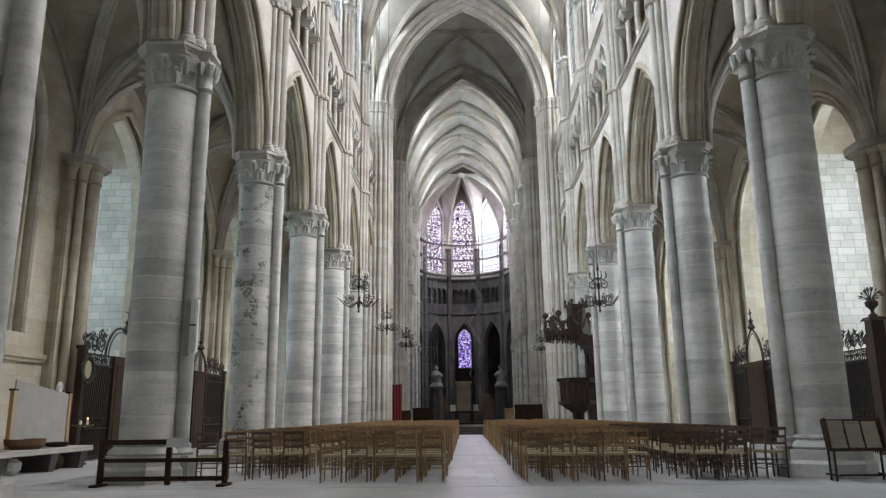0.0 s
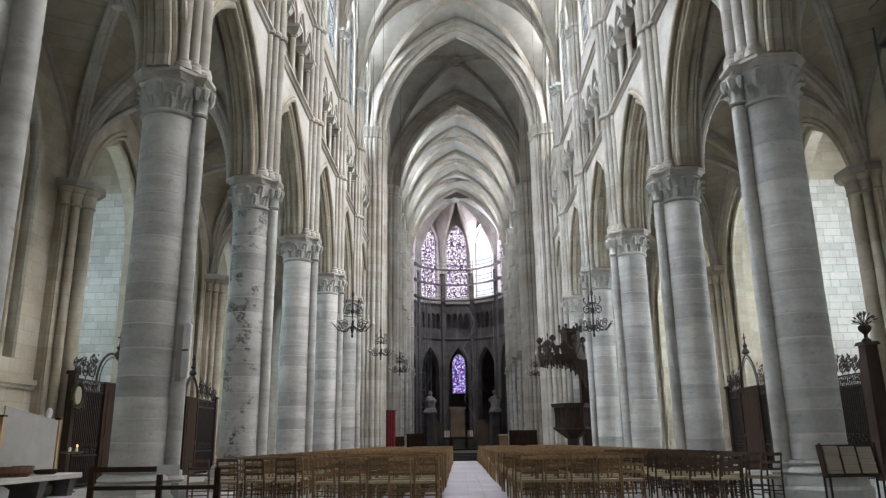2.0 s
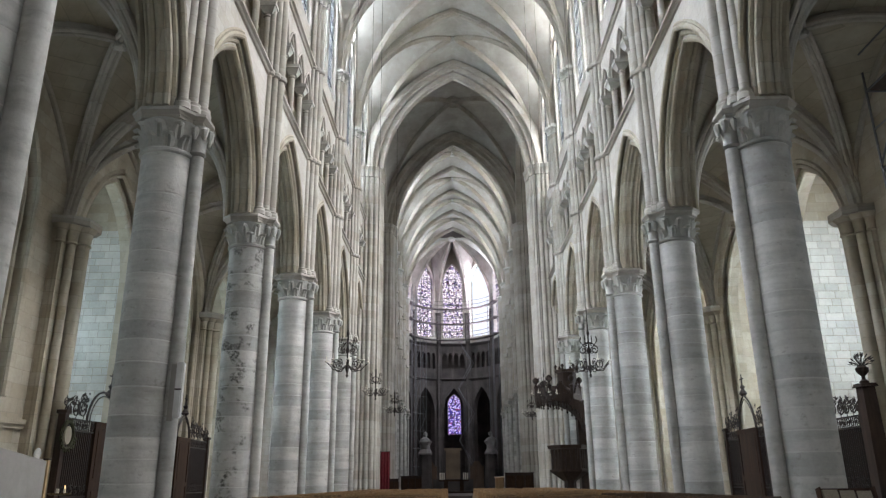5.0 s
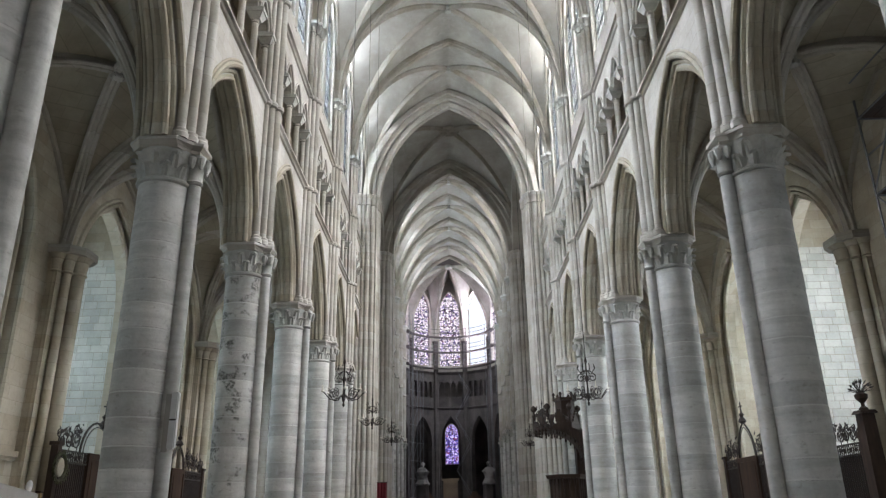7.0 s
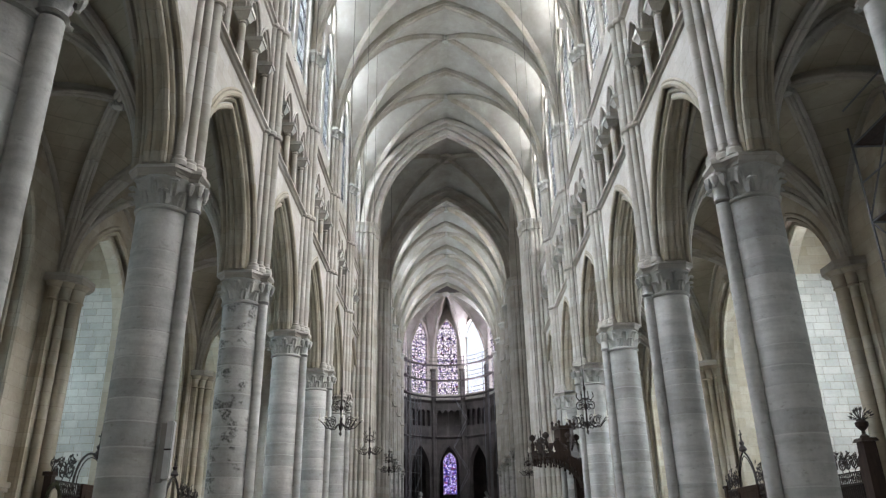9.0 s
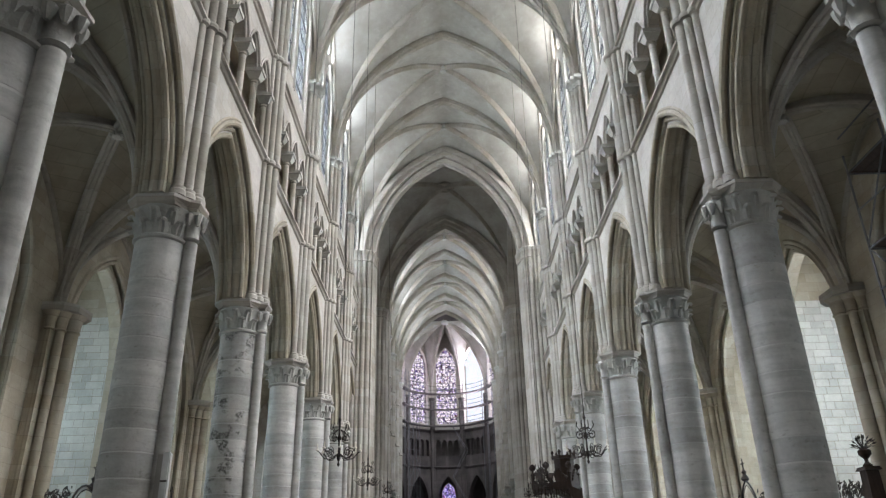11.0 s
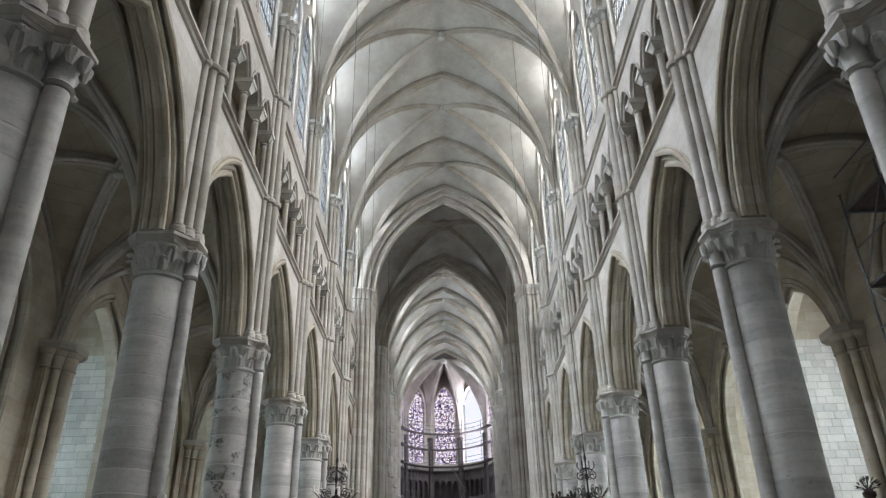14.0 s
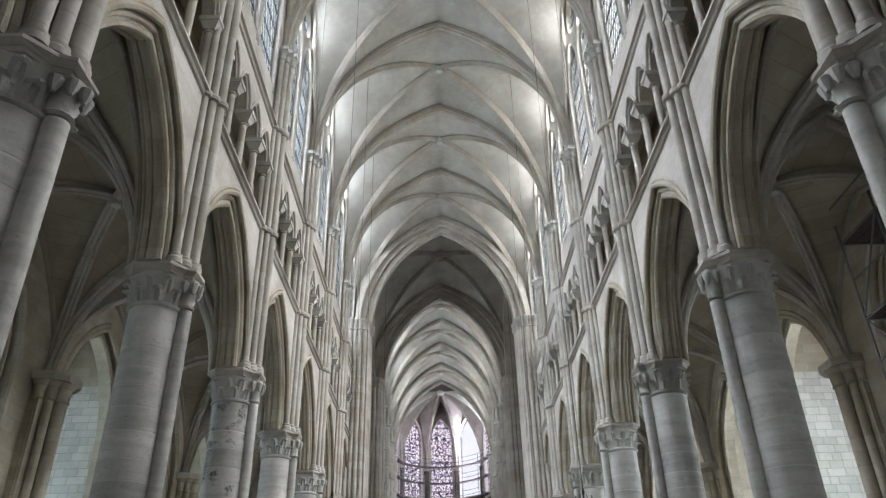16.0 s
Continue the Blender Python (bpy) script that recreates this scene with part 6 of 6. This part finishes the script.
# sounding board: a hexagonal hood on a coved bracket, with gables, finials and pendants
CX = -0.35
shift = lambda pts: [(x + CX, y) for x, y in pts]
bm = bmesh.new()
prism(bm, shift(hexa(1.0)), 5.0, 5.12, shift(hexa(1.22)))
prism(bm, shift(hexa(1.22)), 5.12, 5.4)
prism(bm, shift(hexa(1.14)), 5.4, 5.55)
prism(bm, shift(hexa(1.05)), 5.55, 5.85, shift(hexa(0.55)))
canopy = part("canopy", bm, DARKWOOD, pu, "dark carved sounding board with gables and finials")
for k in range(6):
    a = math.pi / 3 * k
    bm = bmesh.new()
    px_, py_ = CX + 1.12 * math.cos(a), 1.12 * math.sin(a)
    lathe(bm, [(0.09, 5.1), (0.09, 5.75), (0.13, 5.8), (0.06, 5.9), (0.05, 6.0), (0.15, 6.08), (0.17, 6.18), (0.1, 6.28), (0.02, 6.34)], 8, px_, py_)
    part("finial", bm, DARKWOOD, canopy)
    mx_, my_ = a + math.pi / 6, 1.22 * math.cos(math.pi / 6)
    bm = bmesh.new()
    c_, s_ = math.cos(mx_), math.sin(mx_)
    gm = Matrix(((-s_, c_, 0, CX + c_ * my_), (c_, s_, 0, s_ * my_), (0, 0, 1, 5.4), (0, 0, 0, 1)))
    tri = [(-0.42, 0.0), (0.42, 0.0), (0.0, 0.6)]
    fr, bk = ([bm.verts.new(gm @ Vector((u, d, z))) for u, z in tri] for d in (0.02, -0.08))
    bm.faces.new(fr)
    bm.faces.new(bk[::-1])
    for i in range(3):
        bm.faces.new((fr[i], bk[i], bk[(i + 1) % 3], fr[(i + 1) % 3]))
    for f_ in (0.15, 0.4, 0.65, 0.9):
        for sg in (-1, 1):
            p_ = gm @ Vector((sg * 0.42 * (1 - f_), 0.0, 0.6 * f_))
            lathe(bm, [(0.01, p_.z - 0.04), (0.06, p_.z), (0.05, p_.z + 0.06), (0.01, p_.z + 0.09)], 6, p_.x, p_.y)
    part("gable", bm, DARKWOOD, canopy)
    for j in range(4):
        b = a + math.pi / 3 * (j + 0.5) / 4
        r_ = 1.18 * math.cos(math.pi / 6) / math.cos(b - a - math.pi / 6)
        bm = bmesh.new()
        lathe(bm, [(0.02, 4.78), (0.06, 4.84), (0.03, 4.92), (0.08, 5.0), (0.05, 5.14)], 6, CX + r_ * math.cos(b), r_ * math.sin(b))
        part("pendant", bm, DARKWOOD, canopy)
bm = bmesh.new()
prism(bm, [(CX + 0.5 + x * 0.5, y * 0.5) for x, y in hexa(1.0)], 5.7, 6.55)
prism(bm, [(CX + 0.5 + x * 0.62, y * 0.62) for x, y in hexa(1.0)], 6.55, 6.7)
for k in range(6):
    a = math.pi / 3 * k
    lathe(bm, [(0.05, 6.7), (0.05, 6.82), (0.09, 6.87), (0.02, 6.98)], 6, CX + 0.5 + 0.56 * math.cos(a), 0.56 * math.sin(a))
part("crown", bm, DARKWOOD, canopy)
# coved bracket from the back panel out to the rim, with a fringe of drops below
cove = [(0.95 - 0.12 * math.cos(f) - 2.1 * (1 - math.cos(f)) * 0.92, 3.7 + 1.35 * math.sin(f)) for f in [math.pi / 2 * k / 9 for k in range(10)]]
bm = bmesh.new()
prev = None
for x, z in cove:
    w_ = 0.42 + 0.5 * (z - 3.7) / 1.35
    ring = [bm.verts.new((x + dx, -0.2 + w_ * q, z + dz)) for q, dx, dz in ((-1, -0.05, 0.0), (1, -0.05, 0.0), (1, 0.3, 0.3), (-1, 0.3, 0.3))]
    if prev:
        for i in range(4):
            bm.faces.new((prev[i], prev[(i + 1) % 4], ring[(i + 1) % 4], ring[i]))
    else:
        bm.faces.new(ring)
    prev = ring
bm.faces.new(prev)
for x, z in cove[:-1]:
    w_ = 0.42 + 0.5 * (z - 3.7) / 1.35
    for q in (-1, 1):
        lathe(bm, [(0.01, z - 0.2), (0.06, z - 0.12), (0.03, z - 0.05), (0.07, z + 0.05)], 6, x - 0.02, -0.2 + w_ * q)
part("bracket", bm, DARKWOOD, pu)
bm = bmesh.new()
for k in range(9):
    z = 0.2 * k
    box(bm, 0.75, 1.5, 1.0 + 0.28 * (8 - k), 1.28 + 0.28 * (8 - k), 0, z + 0.2)
part("stair", bm, DARKWOOD, pu)

# ---------------------------------------------------------------- choir furniture
rb = tagged(empty("red_banner", (-4.35, 44.2, 0)), "tall red cloth banner on a black stand by the crossing pier", "banner")
bm = bmesh.new()
n = 16
front = [[bm.verts.new((-0.28 + 0.56 * i / n, 0.03 * math.sin(i * 1.3), z)) for i in range(n + 1)] for z in (0.75, 1.6, 2.4, 2.95)]
back = [[bm.verts.new((v.co.x, v.co.y + 0.02, v.co.z)) for v in r] for r in front]
for a, b in zip(front, front[1:]):
    for i in range(n):
        bm.faces.new((a[i], a[i + 1], b[i + 1], b[i]))
for a, b in zip(back, back[1:]):
    for i in range(n):
        bm.faces.new((a[i], b[i], b[i + 1], a[i + 1]))
part("cloth", bm, RED, rb)
bm = bmesh.new()
box(bm, -0.32, 0.32, -0.2, 0.3, 0, 0.72)
tube(bm, [(0, 0.06, 0.72), (0, 0.06, 2.98)], 0.02, 6)
bar(bm, (-0.3, 0.05, 2.96), (0.3, 0.05, 2.96), 0.04)
part("stand", bm, DARKWOOD, rb)

al = tagged(empty("altar", (-0.35, 58.5, 0.45)), "low dark altar table with a brown front", "altar")
bm = bmesh.new()
box(bm, -1.15, 1.15, -0.5, 0.5, 0.85, 0.98)
part("slab", bm, BROWNWOOD, al)
bm = bmesh.new()
box(bm, -1.5, 1.5, -1.1, 0.7, 0.0, 0.14)
part("step", bm, DARKWOOD, al)
for x in (-0.75, 0.45):
    bm = bmesh.new()
    box(bm, x, x + 0.3, -0.35, 0.35, 0.14, 0.85)
    part("support", bm, BROWNWOOD, al)
for k in range(6):
    x = -0.35 + (-0.75 - 0.15 * k if k < 3 else 0.3 + 0.15 * k)
    bm = bmesh.new()
    lathe(bm, [(0.05, 0.0), (0.05, 0.5), (0.004, 0.51)], 8)
    ob = part("altar_candle", bm, WAX, None)
    ob.location = (x, 58.4, 0.45 + 0.98)
    tagged(ob, "thick cream candle standing on the altar", "candle", "altar candles")
le = tagged(empty("lectern", (2.75, 52.0, 0.45)), "pale wooden lectern with a cloth front", "lectern")
bm = bmesh.new()
box(bm, -0.28, 0.28, -0.2, 0.2, 0, 1.05)
part("front", bm, PALEWOOD, le)
bm = bmesh.new()
box(bm, -0.34, 0.34, -0.25, 0.25, 1.05, 1.1, Matrix.Rotation(radians(8), 4, "X"))
part("top", bm, PALEWOOD, le)
for x0, x1, z, y in ((3.35, 5.4, 1.35, 55.0), (-4.2, -2.7, 1.2, 55.5), (-5.3, -4.2, 1.0, 53)):
    st = tagged(empty("choir_stall", ((x0 + x1) / 2, y, 0.45)), "dark oak choir stall with panelled front", "stall", "choir stalls")
    w = (x1 - x0) / 2
    bm = bmesh.new()
    box(bm, -w, w, -0.05, 0.05, 0, z)
    box(bm, -w, w, 0.05, 0.5, 0.4, 0.46)
    part("front", bm, DARKWOOD, st)
    bm = bmesh.new()
    box(bm, -w - 0.03, w + 0.03, -0.1, 0.12, z, z + 0.06)
    part("rail", bm, DARKWOOD, st)
    for k in range(3):
        bm = bmesh.new()
        box(bm, -w + 0.1 + k * 0.66 * w, -w + 0.1 + (k + 0.85) * 0.66 * w, -0.07, -0.051, 0.15, z - 0.15)
        part("panel", bm, BROWNWOOD, st)
# reredos, throne and two pale statues in the apse
re_ = tagged(empty("high_altar", (-0.45, 84.5, 0)), "tall stone high altar with a grey stone retable", "altar")
bm = bmesh.new()
box(bm, -2.2, 2.2, -0.6, 0.6, 0, 1.6)
part("base", bm, DARK_STONE, re_)
bm = bmesh.new()
box(bm, -0.8, 0.8, -0.2, 0.5, 1.6, 4.7)
prism(bm, [(-0.95, -0.25), (0.95, -0.25), (0.95, 0.55), (-0.95, 0.55)], 4.7, 4.9)
part("retable", bm, TAN_STONE, re_, "tan stone retable")
for x in (-3.0, 2.2):
    bm = bmesh.new()
    box(bm, x - 0.3, x + 1.2, -0.3, 0.3, 0, 3.0)
    prism(bm, [(x - 0.1, -0.2), (x + 1.0, -0.2), (x + 1.0, 0.2), (x - 0.1, 0.2)], 3.0, 3.5, [(x + 0.2, -0.2), (x + 0.7, -0.2), (x + 0.7, 0.2), (x + 0.2, 0.2)])
    part("side_panel", bm, BROWN_STONE, re_, "brown stone side panel")
for x in (-3.2, 4.1):
    bm = bmesh.new()
    lathe(bm, [(0.75, 4.2), (0.8, 4.35), (0.5, 4.8), (0.52, 5.2), (0.66, 5.6), (0.48, 5.95), (0.2, 6.12), (0.25, 6.34), (0.22, 6.55), (0.04, 6.68)], 18)
    for v in bm.verts:
        v.co += Vector((noise.noise(v.co * 1.7 + Vector((x, 0, 0))), noise.noise(v.co * 1.7 + Vector((x, 5, 2))), 0)) * 0.22
    ob = part("stone_statue", bm, DIM_STONE, None)
    ob.location = (x - 0.3, 84.0, 0)
    tagged(ob, "dim weathered stone statue on a tall pedestal", "statue")
    bm = bmesh.new()
    prism(bm, hexa(0.8), 0.0, 4.2, hexa(0.65))
    ob = part("statue_pedestal", bm, DARK_STONE, None)
    ob.location = (x - 0.3, 84.0, 0)
    tagged(ob, "dark stone pedestal under a statue", "pedestal")

# ---------------------------------------------------------------- scaffolding in the apse
sc = tagged(empty("apse_scaffold", (0, 0, 0)), "steel tube scaffolding with plank decks round the apse", "scaffold")
ring_r = 5.3
def rp(a, r=ring_r, z=0.0):
    return (AXC + r * math.sin(radians(a)), APSE_Y + r * math.cos(radians(a)), z)
for z in (18.0, 20.0, 21.9):
    angs = range(-84, 85, 12)
    for a, b in zip(angs, list(angs)[1:]):
        bm = bmesh.new()
        p, q, p2, q2 = rp(a, 5.5, z), rp(b, 5.5, z), rp(a, 4.9, z), rp(b, 4.9, z)
        vs = [bm.verts.new(v) for v in (p, q, q2, p2)] + [bm.verts.new((v[0], v[1], v[2] + 0.12)) for v in (p, q, q2, p2)]
        for f in ((0, 1, 2, 3), (7, 6, 5, 4), (0, 4, 5, 1), (1, 5, 6, 2), (2, 6, 7, 3), (3, 7, 4, 0)):
            bm.faces.new([vs[i] for i in f])
        part("deck", bm, DARK_STONE, sc, "dark plank deck")
    for r_, dz in ((4.9, 1.0), (4.9, 0.5)):
        bm = bmesh.new()
        tube(bm, [rp(a, r_, z + dz) for a in angs], 0.03, 6)
        part("guard_rail", bm, STEEL, sc)
for a in (-78, -66, -54, -42, 60, 78):
    for r_ in (4.9, 5.5):
        bm = bmesh.new()
        tube(bm, [rp(a, r_, 0), rp(a, r_, 24.2 if a < 0 else 22.8)], 0.035, 6)
        part("standard", bm, STEEL, sc)
for a, b in ((-78, -66), (-66, -54), (-54, -42)):
    for k in range(11):
        z = 2.0 * k + 1
        bm = bmesh.new()
        tube(bm, [rp(a, 4.9, z), rp(b, 4.9, z)], 0.03, 6)
        part("ledger", bm, STEEL, sc)
        bm = bmesh.new()
        tube(bm, [rp(a if k % 2 else b, 4.9, z), rp(b if k % 2 else a, 4.9, z + 2)], 0.025, 6)
        part("brace", bm, STEEL, sc)
for k in range(6):
    z0, z1 = 18.0 - 3.0 * k, 15.0 - 3.0 * k
    a0, a1 = (8, 32) if k % 2 == 0 else (32, 8)
    bm = bmesh.new()
    for r_ in (4.6, 4.0):
        bar(bm, rp(a0, r_, z0), rp(a1, r_, z1), 0.06, 0.04)
    part("stair_flight", bm, STEEL, sc)
